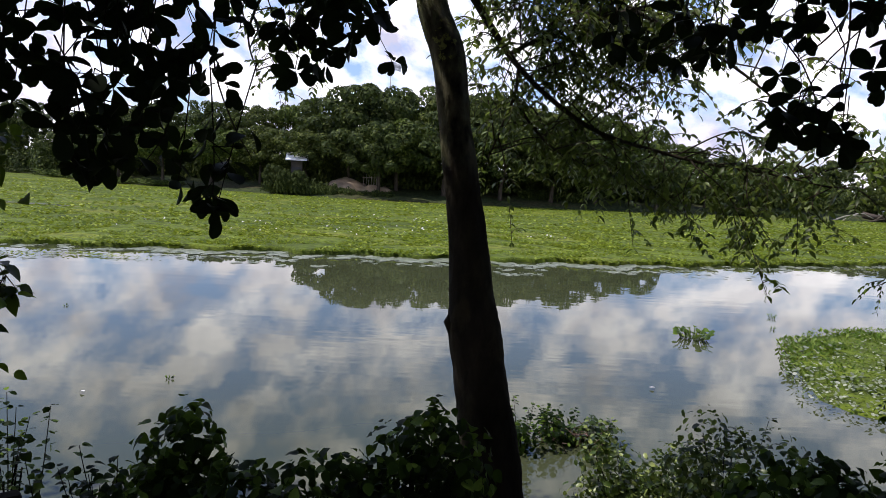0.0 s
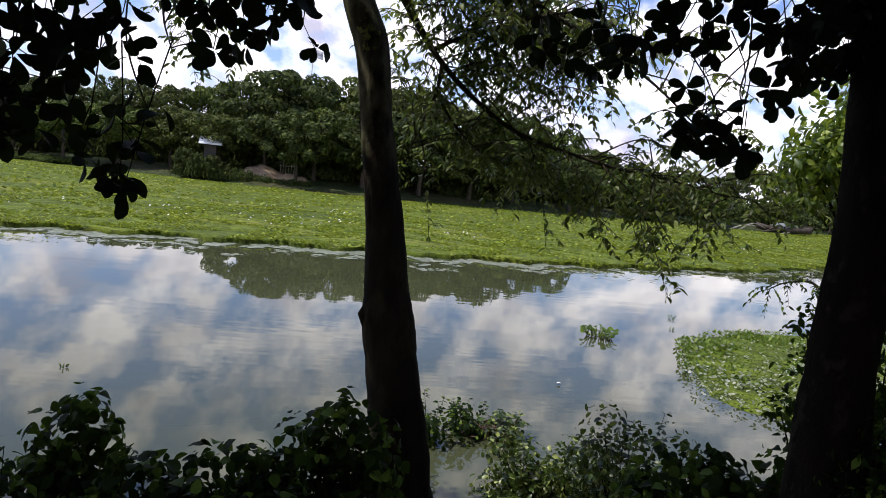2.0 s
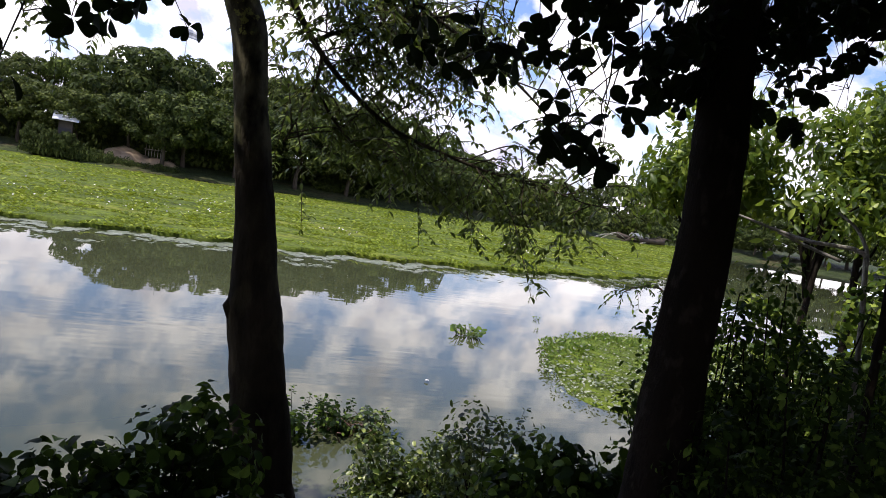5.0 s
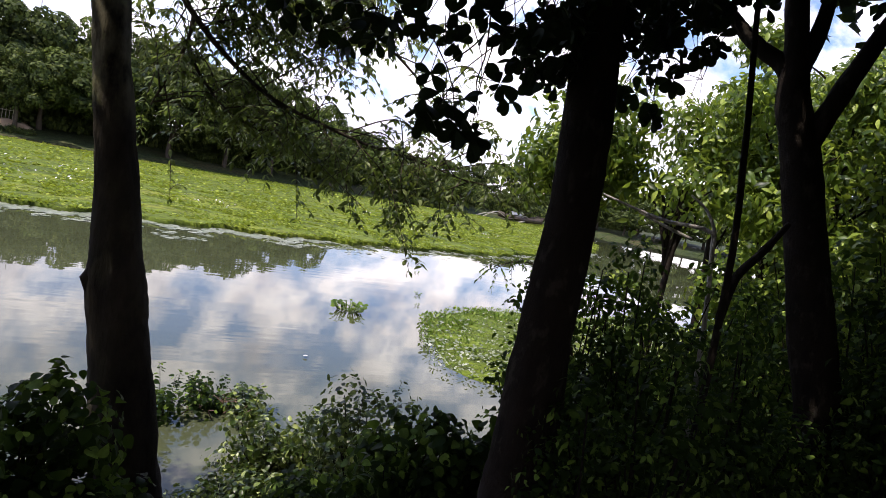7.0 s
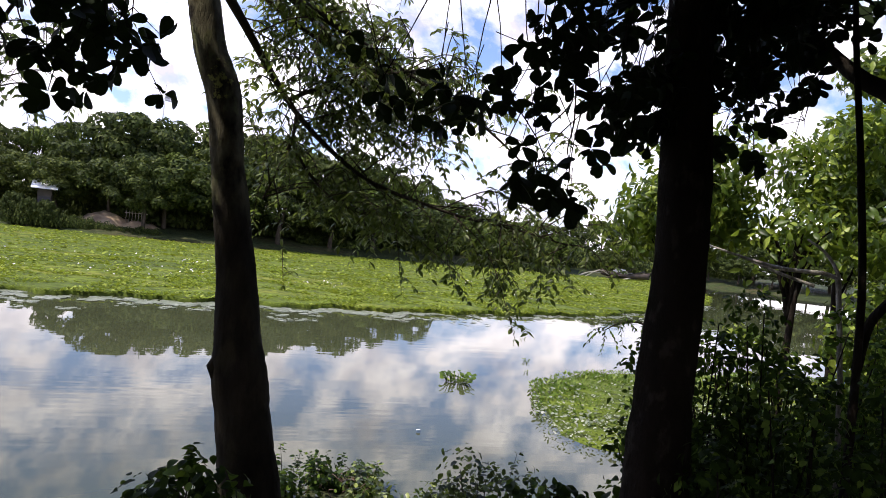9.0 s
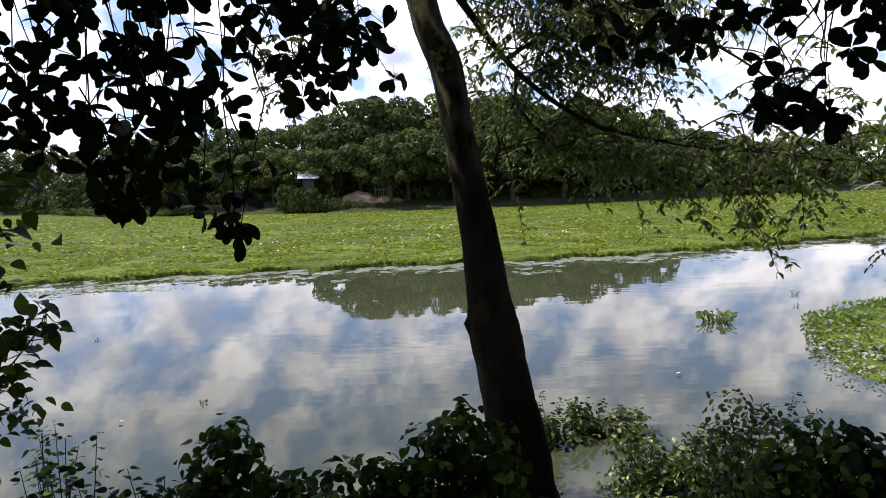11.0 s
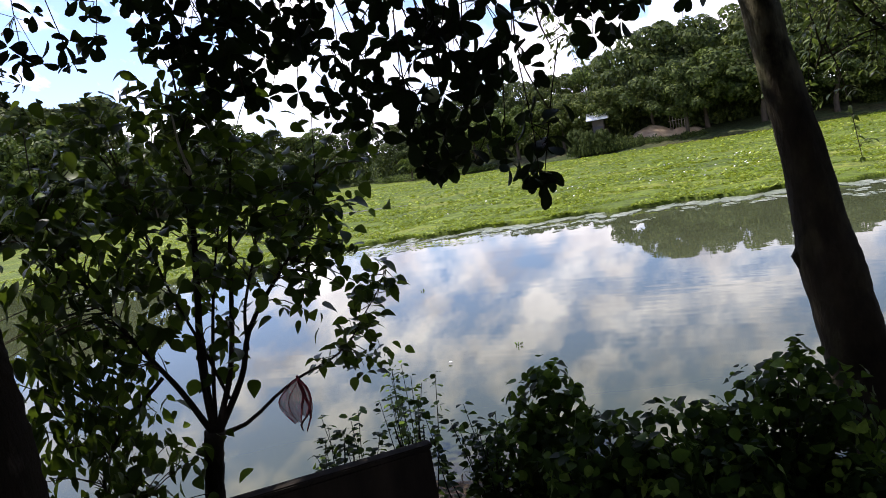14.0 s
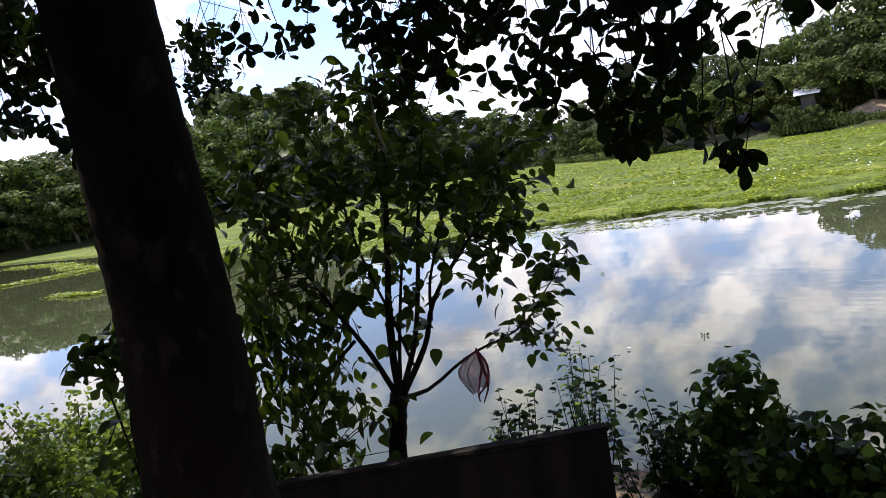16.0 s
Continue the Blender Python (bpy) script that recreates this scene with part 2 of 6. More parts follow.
TWIG = bark_material("twig_bark", (0.05, 0.04, 0.03), (0.12, 0.10, 0.07), None, 20.0)
# bleached wood, brightened further to put sunlight on the dead boughs
DEAD = bark_material("bleached_wood", (0.38, 0.34, 0.28), (0.66, 0.61, 0.53), None, 14.0)
FAR_BARK = bark_material("far_bark", (0.06, 0.05, 0.04), (0.14, 0.115, 0.09), None, 2.0)


# ---- mesh helpers ----
RNG = np.random.default_rng(7)


def unit(a):
    return a / np.maximum(np.linalg.norm(a, axis=-1, keepdims=True), 1e-9)


def mesh(name, verts, faces, mat, smooth=True):
    me = bpy.data.meshes.new(name)
    me.from_pydata(np.asarray(verts, float).tolist(), [], [list(f) for f in faces])
    me.materials.append(mat)
    if smooth:
        me.polygons.foreach_set("use_smooth", np.ones(len(me.polygons), bool))
    me.update()
    return me


def thing(name, base, label, category, group="", kind=""):
    ob = new(name)
    ob.empty_display_size = 0.2
    ob.location = base
    return tagged(ob, label, category, group, kind)


def part(name, data, parent, label="", kind=""):
    ob = new(name, data)
    ob.parent = parent
    return tagged(ob, label, "", "", kind)


def curve(points, n):
    """n points on a smooth line through the given ones."""
    p = np.asarray(points, float)
    q = np.vstack([2 * p[0] - p[1], p, 2 * p[-1] - p[-2]])
    out = []
    for u in np.linspace(0, len(p) - 1 - 1e-6, n):
        i = int(u)
        t = u - i
        a, b, c, d = q[i:i + 4]
        out.append(0.5 * (2 * b + (c - a) * t + (2 * a - 5 * b + 4 * c - d) * t * t + (3 * b - a - 3 * c + d) * t ** 3))
    return np.array(out)


def tube(points, radii, sides=8, wobble=0.0, rng=None, knots=0.0):
    """Vertices and faces of a tapered limb along points."""
    p = np.asarray(points, float)
    r = np.interp(np.linspace(0, 1, len(p)), np.linspace(0, 1, len(radii)), radii)
    d = unit(np.gradient(p, axis=0))
    ref = np.where(np.abs(d[:, 2:3]) > 0.9, [[1.0, 0, 0]], [[0, 0, 1.0]])
    s = unit(np.cross(d, ref))
    for i in range(1, len(s)):
        s[i] = unit(s[i - 1] - d[i] * (s[i - 1] @ d[i]))
    u = np.cross(s, d)
    a = np.linspace(0, 2 * math.pi, sides, endpoint=False)
    rr = r[:, None] * (1 + (wobble * (rng or RNG).normal(size=(len(p), sides)) if wobble else 0))
    if knots:
        for i in range(len(p)):
            for j in range(sides):
                w = (math.cos(a[j]) * 1.6, math.sin(a[j]) * 1.6, p[i, 2])
                rr[i, j] *= 1 + knots * (0.9 * noise.noise((w[0], w[1], w[2] * 1.3)) + 0.5 * noise.noise((w[0] * 2.2, w[1] * 2.2, w[2] * 4.0 + 9)) + 0.35 * noise.noise((0.2, 0.3, w[2] * 7.0)))
    v = p[:, None] + rr[..., None] * (np.cos(a)[None, :, None] * s[:, None] + np.sin(a)[None, :, None] * u[:, None])
    f = []
    for i in range(len(p) - 1):
        for j in range(sides):
            k = (j + 1) % sides
            f.append((i * sides + j, i * sides + k, (i + 1) * sides + k, (i + 1) * sides + j))
    f.append(tuple(range(sides))[::-1])
    f.append(tuple((len(p) - 1) * sides + j for j in range(sides)))
    return v.reshape(-1, 3), f


def joined(pieces):
    vs, fs, k = [], [], 0
    for v, f in pieces:
        vs.append(v)
        fs += [tuple(i + k for i in g) for g in f]
        k += len(v)
    return np.vstack(vs), fs


TRIANGLE = (np.array([(0, 0.32, 0), (1, 0.0, -0.05), (0.1, -0.5, 0.04)]), [(0, 1, 2)])
BLADE = (np.array([(0, 0, 0), (0.45, 0.5, 0.06), (1, 0, -0.06), (0.45, -0.5, 0.06)]), [(0, 1, 2, 3)])


def leaf_shape(profile, fold=0.10, droop=0.10):
    """A leaf folded along its midrib; profile: rows of (share of the length, half width)."""
    m = len(profile)
    v = [(0, 0, 0)] + [(u, 0, 0.05 * math.sin(3.1 * u) - droop * u * u) for u, w in profile] + [(1, 0, -droop)]
    for side in (1, -1):
        v += [(u, side * w, fold * w + 0.05 * math.sin(3.1 * u) - droop * u * u) for u, w in profile]
    left, right = m + 2, 2 * m + 2
    f = [(0, 1, left), (0, right, 1)]
    for i in range(m - 1):
        f += [(1 + i, 2 + i, left + i + 1, left + i), (1 + i, right + i, right + i + 1, 2 + i)]
    f += [(m, m + 1, left + m - 1), (m, right + m - 1, m + 1)]
    return np.array(v), f


OBOVATE = leaf_shape([(0.18, 0.20), (0.45, 0.42), (0.70, 0.50), (0.90, 0.36)])
HEART = leaf_shape([(0.05, 0.28), (0.24, 0.48), (0.50, 0.46), (0.80, 0.22)], 0.14, 0.14)
LANCE = leaf_shape([(0.22, 0.38), (0.50, 0.50), (0.80, 0.26)], 0.12, 0.12)
OVAL = leaf_shape([(0.24, 0.43), (0.72, 0.45)], 0.12, 0.08)
SLIM = leaf_shape([(0.38, 0.52)], 0.12, 0.12)


def leaves(P, D, N, L, W, shape):
    """Vertices and faces of many leaves: foot, direction, upper side, length, width."""
    tv, tf = shape
    P, D, N = np.asarray(P, float), unit(np.asarray(D, float)), np.asarray(N, float)
    S = unit(np.cross(D, N))
    N = np.cross(S, D)
    L, W = np.broadcast_to(L, len(P))[:, None, None], np.broadcast_to(W, len(P))[:, None, None]
    v = P[:, None] + L * tv[None, :, :1] * D[:, None] + W * tv[None, :, 1:2] * S[:, None] + L * tv[None, :, 2:3] * N[:, None]
    k = len(tv)
    f = []
    for face in tf:
        f.append(np.arange(len(P))[:, None] * k + np.array(face)[None])
    faces = [tuple(r) for arr in f for r in arr.tolist()]
    return v.reshape(-1, 3), faces


def ball(n, rng):
    return unit(rng.normal(size=(n, 3)))


# ---- the lie of the land ----
def near_edge(x):
    """Where the near bank meets the water."""
    return np.interp(x, [-60, -14, -6, -2.5, 2, 6, 14, 60], [-30, -2.0, 3.6, 5.0, 5.2, 7.0, 12.0, 42.0])


def far_edge(x):
    return np.interp(x, [-200, -112, -98, -90, -78, -60, -34, -10, 2, 14, 34, 54, 66, 74, 82, 90, 110, 150, 260], [-60, 12, 33, 50, 85, 94, 72, 65, 65, 68, 76, 80, 93, 95, 84, 76, 66, 60, 60])


def height(x, y):
    near = near_edge(x) - y
    far = y - far_edge(x)
    z = np.full(np.shape(x), -0.7)
    bank = np.interp(near, [-1.2, 0, 1.2, 4.2, 9, 40], [-0.7, -0.03, 0.42, 1.18, 1.25, 1.7])
    rise = np.interp(far, [-2, 0, 3, 9, 40, 200, 2500], [-0.7, 0.02, 0.7, 1.2, 2.0, 3.0, 3.0])
    z = np.where(near > -1.2, bank, z)
    z = np.where((far > -2) & (near < -1.2), rise, z)
    return z


def ground_z(x, y):
    return float(height(np.array(float(x)), np.array(float(y))))


def grid_axis(stops):
    return np.concatenate([np.arange(a, b, s) for a, b, s in stops] + [np.array([stops[-1][1]])])


gx = grid_axis([(-2500, -200, 230), (-200, -16, 8), (-16, 16, 0.4), (16, 200, 8), (200, 2500, 230)])
gy = grid_axis([(-2500, -100, 240), (-100, -12, 8), (-12, 14, 0.4), (14, 60, 4), (60, 130, 2.5), (130, 400, 15), (400, 2500, 300)])
X, Y = np.meshgrid(gx, gy, indexing="ij")
Z = height(X, Y)
ripple = np.sin(X * 2.1 + 1.3 * np.sin(Y * 1.7)) * 0.03 + np.sin(Y * 3.3 + X) * 0.02
Z = np.where(Z > 0.05, Z + ripple, Z)
idx = np.arange(X.size).reshape(X.shape)
quads = np.stack([idx[:-1, :-1], idx[1:, :-1], idx[1:, 1:], idx[:-1, 1:]], -1).reshape(-1, 4)
me = mesh("ground", np.stack([X, Y, Z], -1).reshape(-1, 3), quads.tolist(), SOIL)
me.materials.append(FAR_SOIL)
cy, cxx = Y[:-1, :-1].reshape(-1), X[:-1, :-1].reshape(-1)
me.polygons.foreach_set("material_index", ((cy > 45) | (np.abs(cxx - 0.5) > 6.5)).astype(np.int32))
tagged(new("ground", me), "dark soil bank sloping down to a pond, and the far bank", "ground", kind="structure")

me = mesh("water", [(-2400, -2400, 0), (2400, -2400, 0), (2400, 2400, 0), (-2400, 2400, 0)], [(0, 1, 2, 3)], WATER, False)
tagged(new("water", me), "still murky green pond water mirroring the cloudy sky", "water", kind="structure")


# ---- the weed mat on the water ----
def mat_shore(x):
    """The weed mat's edge towards the camera."""
    base = np.interp(x, [-200, -130, -97, -60, -27, -20, -17.5, -15, -11, -4.5, 2, 6.5, 11, 18, 34, 44, 80, 130],
                     [-90, 0, 27.5, 26, 19, 16.5, 17.2, 20.6, 21.6, 22.6, 23.2, 24.0, 25.4, 28.5, 41, 52, 104, 170])
    return base + 0.25 * np.sin(x * 1.9) + 0.18 * np.sin(x * 4.7 + 1) + 0.10 * np.sin(x * 11.0)


mx = np.concatenate([np.arange(-190, -30, 4.0), np.arange(-30, 46, 0.25), np.arange(46, 128, 4.0)])
rows = []
steps = [0, 0.03, 0.25, 0.6, 1.5, 4, 8, 14, 22, 30, 38, 46, 60]
for s in steps:
    y = np.minimum(mat_shore(mx) + s, np.maximum(far_edge(mx) + 1.5, mat_shore(mx) + 0.02 * s))
    z = 0.0 * mx + (-0.02 if s == 0 else 0.13 if s < 0.1 else 0.15) + 0.02 * np.sin(mx * 3 + s * 5)
    rows.append(np.stack([mx, y, z], -1))
y = np.maximum(far_edge(mx) + 1.5, mat_shore(mx) + 1.3)
rows.append(np.stack([mx, y, 0 * mx + 0.17], -1))
V = np.vstack(rows)
n = len(mx)
F = [(r * n + i, r * n + i + 1, (r + 1) * n + i + 1, (r + 1) * n + i) for r in range(len(rows) - 1) for i in range(n - 1)]
weed = thing("weed_mat", (0, 30, 0), "broad bright green mat of floating water weed on the pond", "water weed", kind="stuff")
bed = part("weed_bed", mesh("weed_bed", V - [0, 30, 0], F, MAT_BED), weed)


def scatter_mat(count, near, far, size, tall, rng):
    """Weed leaves standing on the mat between two depths from its edge."""
    x = rng.uniform(-34, 62, count) * (1 + far / 60)
    s = near + (far - near) * rng.random(count) ** 1.25
    y = mat_shore(x) + s
    keep = y < far_edge(x) + 1
    x, y = x[keep], y[keep]
    k = len(x)
    a = rng.uniform(0, 2 * math.pi, k)
    lift = rng.uniform(0.25, 1.1, k) * tall
    D = np.stack([np.cos(a), np.sin(a), lift], -1)
    N = np.stack([-np.cos(a) * 0.7, -np.sin(a) * 0.7, np.ones(k)], -1)
    clump = 0.6 + 0.8 * (np.sin(x * 1.3 + 2 * np.sin(y * 0.9)) * np.sin(y * 1.1 + x * 0.4) > -0.2)
    L = size * rng.uniform(0.6, 1.5, k) * clump
    return leaves(np.stack([x, y, np.full(k, 0.12)], -1), D, N, L, L * 0.62, BLADE)


rng = np.random.default_rng(11)
V, F = joined([scatter_mat(64000, -0.1, 5, 0.095, 0.8, rng), scatter_mat(80000, 4, 16, 0.125, 0.7, rng), scatter_mat(64000, 14, 50, 0.18, 0.6, rng)])
part("weed_leafage", mesh("weed_leafage", V - [0, 30, 0], F, MAT_LEAF), weed, kind="stuff")
k = 190
cx = rng.choice([-7.5, -3.5, -1, -12, 5, 16, 24], k) + rng.normal(0, 0.8, k)
cyy = mat_shore(cx) + 6 + rng.normal(0, 1.1, k) + rng.choice([0, 3, 9], k)
P = np.stack([cx, cyy, np.full(k, 0.30)], -1)
V, F = leaves(P, ball(k, rng) * [1, 1, 0.5], ball(k, rng) + [0, 0, 1], rng.uniform(0.06, 0.12, k), 0.08, BLADE)
part("weed_blossom", mesh("weed_blossom", V - [0, 30, 0], F, PETAL), weed, "small white flowers", "stuff")


def pads(count, spread, rng):
    """Weed scraps drifting in broken strips before the mat."""
    x = np.where(rng.random(count) < 0.72, rng.normal(-0.8, 6.0, count), rng.uniform(-24, 36, count))
    strip = rng.choice([0.40, 0.65, 0.95, 1.8, 2.9], count, p=[0.36, 0.30, 0.18, 0.10, 0.06])
    broken = np.sin(x * 0.9 + 4.1 * strip) + 0.7 * np.sin(x * 2.3 + 7.3 * strip) + 0.5 * np.sin(x * 5.9 + strip)
    keep = broken > np.where(strip > 2, 0.7, -0.25)
    x, strip = x[keep], strip[keep]
    count = len(x)
    y = mat_shore(x) - strip - spread * rng.normal(0, 0.10, count)
    vs, fs = [], []
    ang = np.linspace(0, 2 * math.pi, 8, endpoint=False)
    r = rng.uniform(0.02, 0.075, count)
    for i in range(count):
        rr = r[i] * rng.uniform(0.65, 1.2, 8)
        vs.append(np.stack([x[i] + 1.6 * rr * np.cos(ang), y[i] + rr * np.sin(ang), np.full(8, 0.012 + 0.008 * rng.random())], -1))
        fs.append(tuple(range(i * 8, i * 8 + 8)))
    return np.vstack(vs), fs


V, F = pads(13000, 1.6, rng)
pad = new("floating_weed", mesh("floating_weed", V, F, PAD, False))
tagged(pad, "pale green floating weed scraps along the mat's edge", "water weed", kind="stuff")


# ---- the far bank ----
def aed(az, el, d):
    """A place by bearing, elevation from eye height and level distance, seen from the standing point."""
    return np.array([d * math.sin(radians(az)), d * math.cos(radians(az)), 2.8 + d * math.tan(radians(el))])


def crown(seed, count, size, lobes, flat, low=0.2):
    """A crown for a tree 10 m tall: lobes of leaf tufts with gaps between them."""
    rng = np.random.default_rng(seed)
    P, D, N = [], [], []
    for i in range(lobes):
        if i % 2:
            zz = 1 - 1.85 * (i + 0.5) / lobes
            c = 0.86 * np.array([math.sqrt(1 - zz * zz) * math.cos(2.4 * i), math.sqrt(1 - zz * zz) * math.sin(2.4 * i), zz]) + rng.normal(0, 0.08, 3)
        else:
            c = ball(1, rng)[0] * rng.uniform(0.2, 0.95)
        r = rng.uniform(0.15, 0.30)
        k = int(count / lobes * (r / 0.26) ** 2)
        u = ball(k, rng)
        u[:, 2] = np.where(u[:, 2] < -0.35, -u[:, 2], u[:, 2])
        dist = r * rng.uniform(0.82, 1.06, k)[:, None]
        centre = c * (1 - 0.55 * r)
        P.append(centre * [5.4, 5.4, 4.6 * flat] + u * dist * [4.1, 4.1, 3.9])
        N.append(u + rng.normal(0, 0.42, (k, 3)) + [0, 0, 0.1])
        D.append(np.cross(u, ball(k, rng)) + [0, 0, -0.25])
    P, D, N = np.vstack(P), np.vstack(D), np.vstack(N)
    P[:, 2] += 10 - 4.6 * flat
    P[:, 2] = np.maximum(P[:, 2], 10 * low * rng.uniform(0.5, 1.5, len(P)))
    L = size * rng.uniform(0.6, 1.4, len(P))
    return leaves(P, D, N, L, L * 0.85, TRIANGLE)


def far_trunk(seed, fork):
    rng = np.random.default_rng(seed)
    pieces = [tube(curve([(0, 0, -0.6), (0.1, 0.05, 1.5), (0.25 * rng.normal(), 0.1, 4.0), (0.2, 0.1, 6.5)], 9), [0.30, 0.22, 0.15, 0.05], 7, 0.05, rng)]
    for i in range(fork):
        a = rng.uniform(0, 6.28)
        z = rng.uniform(2.2, 4.5)
        e = np.array([math.cos(a) * 2.4, math.sin(a) * 2.4, z + rng.uniform(1.5, 3)])
        pieces.append(tube(curve([(0.1, 0.05, z), 0.5 * e + [0, 0, 0.5 * z - 0.1], e], 6), [0.12, 0.07, 0.02], 6))
    return joined(pieces)


TRUNKS = [mesh("far_trunk", *far_trunk(40 + i, 4), FAR_BARK) for i in range(3)]
CROWNS = []
for i, (mat, lobes, flat, low) in enumerate([(FAR_A, 32, 0.92, 0.22), (FAR_B, 36, 0.88, 0.24), (FAR_C, 32, 0.84, 0.24), (FAR_A, 40, 0.86, 0.22), (FAR_B, 30, 0.95, 0.20), (FAR_C, 34, 0.90, 0.22), (FAR_A, 38, 0.94, 0.20)]):
    CROWNS.append(mesh("far_crown", *crown(60 + i, 15000, 0.35, lobes + 34, flat, low), mat, False))
UMBRELLA = mesh("umbrella_crown", *crown(80, 12000, 0.33, 26, 0.36, 0.55), FAR_B, False)
LABELS = ["deep green leafy tree on the far bank", "olive green rounded tree on the far bank", "brighter green tree on the far bank", "dark spreading tree on the far bank",
          "tall olive green tree on the far bank", "fresh green bushy tree on the far bank", "dense dark green tree on the far bank"]
SKY_AZ = [-80, -72, -66, -60, -54, -48, -40, -33, -29, -27, -23, -19, -17, -15, -12.6, -10.5, -8.3, -6.9, -4.3, -1, 5.5, 10, 14.7, 19, 23.6, 28, 34, 45, 60, 75]
SKY_EL = [6.4, 6.6, 7.0, 8.2, 8.4, 6.2, 4.4, 3.6, 3.7, 3.3, 4.4, 4.9, 4.4, 5.1, 4.7, 5.1, 6.0, 6.8, 7.6, 7.0, 6.4, 6.0, 5.3, 3.4, 2.6, 2.4, 2.5, 2.8, 3.0, 3.4]


def far_tree(az, extra, share, kind, rng, spread=1.0):
    """A tree behind the far edge at that bearing; share: of the skyline's height."""
    s, c = math.sin(radians(az)), math.cos(radians(az))
    d = 40.0
    while d < 128 and d * c < float(far_edge(d * s)):
        d += 0.5
    d = min(max(d, 40), 128) + extra
    x, y = d * s, d * c
    z = ground_z(x, y)
    top = 2.8 + d * math.tan(radians(float(np.interp(az, SKY_AZ, SKY_EL)))) * share
    h = max(top - z, 2.0) * 1.06
    root = thing("far_tree", (x, y, z - (0.16 * h if az < -45 else 0.0)), LABELS[kind] if kind < 7 else "wide umbrella-shaped tree on the far bank", "tree", "trees on the far bank")
    root.rotation_euler = (0, 0, rng.uniform(0, 6.28))
    root.scale = (h / 10 * spread / 1.35 * rng.uniform(0.9, 1.2), h / 10 * spread / 1.35 * rng.uniform(0.9, 1.2), h / 10)
    part("trunk", TRUNKS[kind % 3], root)
    part("crown", CROWNS[kind] if kind < 7 else UMBRELLA, root)
    return root


rng = np.random.default_rng(21)
az = -80.0
while az < 42:
    near = -35 < az < 22
    far_tree(az, rng.uniform(9, 15) + (22 if -33 < az < -9 else 14 if az > 17 else 0), rng.uniform(0.90, 1.06), int(rng.integers(0, 7)) if az > -45 else int(rng.choice([1, 2, 2, 4, 5])), rng, 1.25 if near else 1.7)
    az += rng.uniform(2.6, 4.0) * (1.0 if near else 1.15)
az = -84.0
while az < 40:
    far_tree(az, rng.uniform(5.0, 6.5) if -15 < az < -2.5 else rng.uniform(2.2, 4.4), rng.uniform(0.45, 0.62) if az < -9 or az > 15 else rng.uniform(0.5, 0.85), int(rng.integers(0, 7)), rng, 1.6)
    az += rng.uniform(3.0, 4.8)
rng = np.random.default_rng(22)
for i in range(13):
    far_tree(43 + 2.6 * i, rng.uniform(5, 13), rng.uniform(0.9, 1.25), int(rng.integers(0, 7)), rng, 1.5)
for i in range(14):
    far_tree(42 + 2.4 * i, rng.uniform(2.5, 4), rng.uniform(0.25, 0.4), int(rng.choice([0, 3, 6])), rng, 1.9)
far_tree(-55.5, 26, 1.12, 7, rng, 1.7)
far_tree(31.5, 30, 1.10, 7, rng, 1.5)


def scrub(seed, mat):
    """A low thicket about 6 m long and 2 m tall."""
    rng = np.random.default_rng(seed)
    P, N = [], []
    for i in range(13):
        c = np.array([rng.uniform(-2.6, 2.6), rng.uniform(-0.8, 0.8), 0.2])
        r = rng.uniform(0.7, 1.3)
        u = ball(150, rng)
        u[:, 2] = np.abs(u[:, 2])
        P.append(c + u * r * rng.uniform(0.75, 1.1, 150)[:, None] * [1, 1, 1.25])
        N.append(u + rng.normal(0, 0.4, (150, 3)))
    P, N = np.vstack(P), np.vstack(N)
    L = 0.28 * rng.uniform(0.6, 1.4, len(P))
    return mesh("thicket", *leaves(P, np.cross(N, ball(len(P), rng)), N, L, L * 0.7, BLADE), mat, False)


SCRUBS = [scrub(90, FAR_A), scrub(91, FAR_A), scrub(92, FAR_A), scrub(93, FAR_B)]
for a0, back in [(-82 + 1.9 * i, 9.5 if i > 16 else 7) for i in range(66)] + [(-82 + 2.3 * i, 15) for i in range(54)]:
    d = 40.0
    while d < 128 and d * math.cos(radians(a0)) < float(far_edge(d * math.sin(radians(a0)))):
        d += 0.5
    d += back + rng.uniform(-1, 2)
    x, y = d * math.sin(radians(a0)), d * math.cos(radians(a0))
    ob = new("thicket", SCRUBS[int(rng.choice([0, 2]))])
    ob.location = (x, y, ground_z(x, y) - 0.1)
    ob.rotation_euler = (0, 0, rng.uniform(-0.3, 0.3) - radians(a0))
    ob.scale = (1.3, 1.3, rng.uniform(1.5, 2.1) * (1.5 if a0 < -45 else 1.0))
    tagged(ob, "tall dark undergrowth beneath the far trees", "bush", "thickets on the far bank")
SCRUBS.append(scrub(94, FAR_C))
for x, s in ((-43.5, 0.55), (-40.0, 0.40), (-36.5, 0.48), (-33.0, 0.36), (-29.5, 0.42), (-47.5, 0.5)):
    y = float(far_edge(x)) + 1.4
    ob = new("thicket", SCRUBS[4])
    ob.location, ob.scale = (x, y, ground_z(x, y) - 0.1), (0.85, 0.8, s)
    tagged(ob, "bright green hedge of low bushes on the far bank", "bush", "thickets on the far bank")
x = -74.0
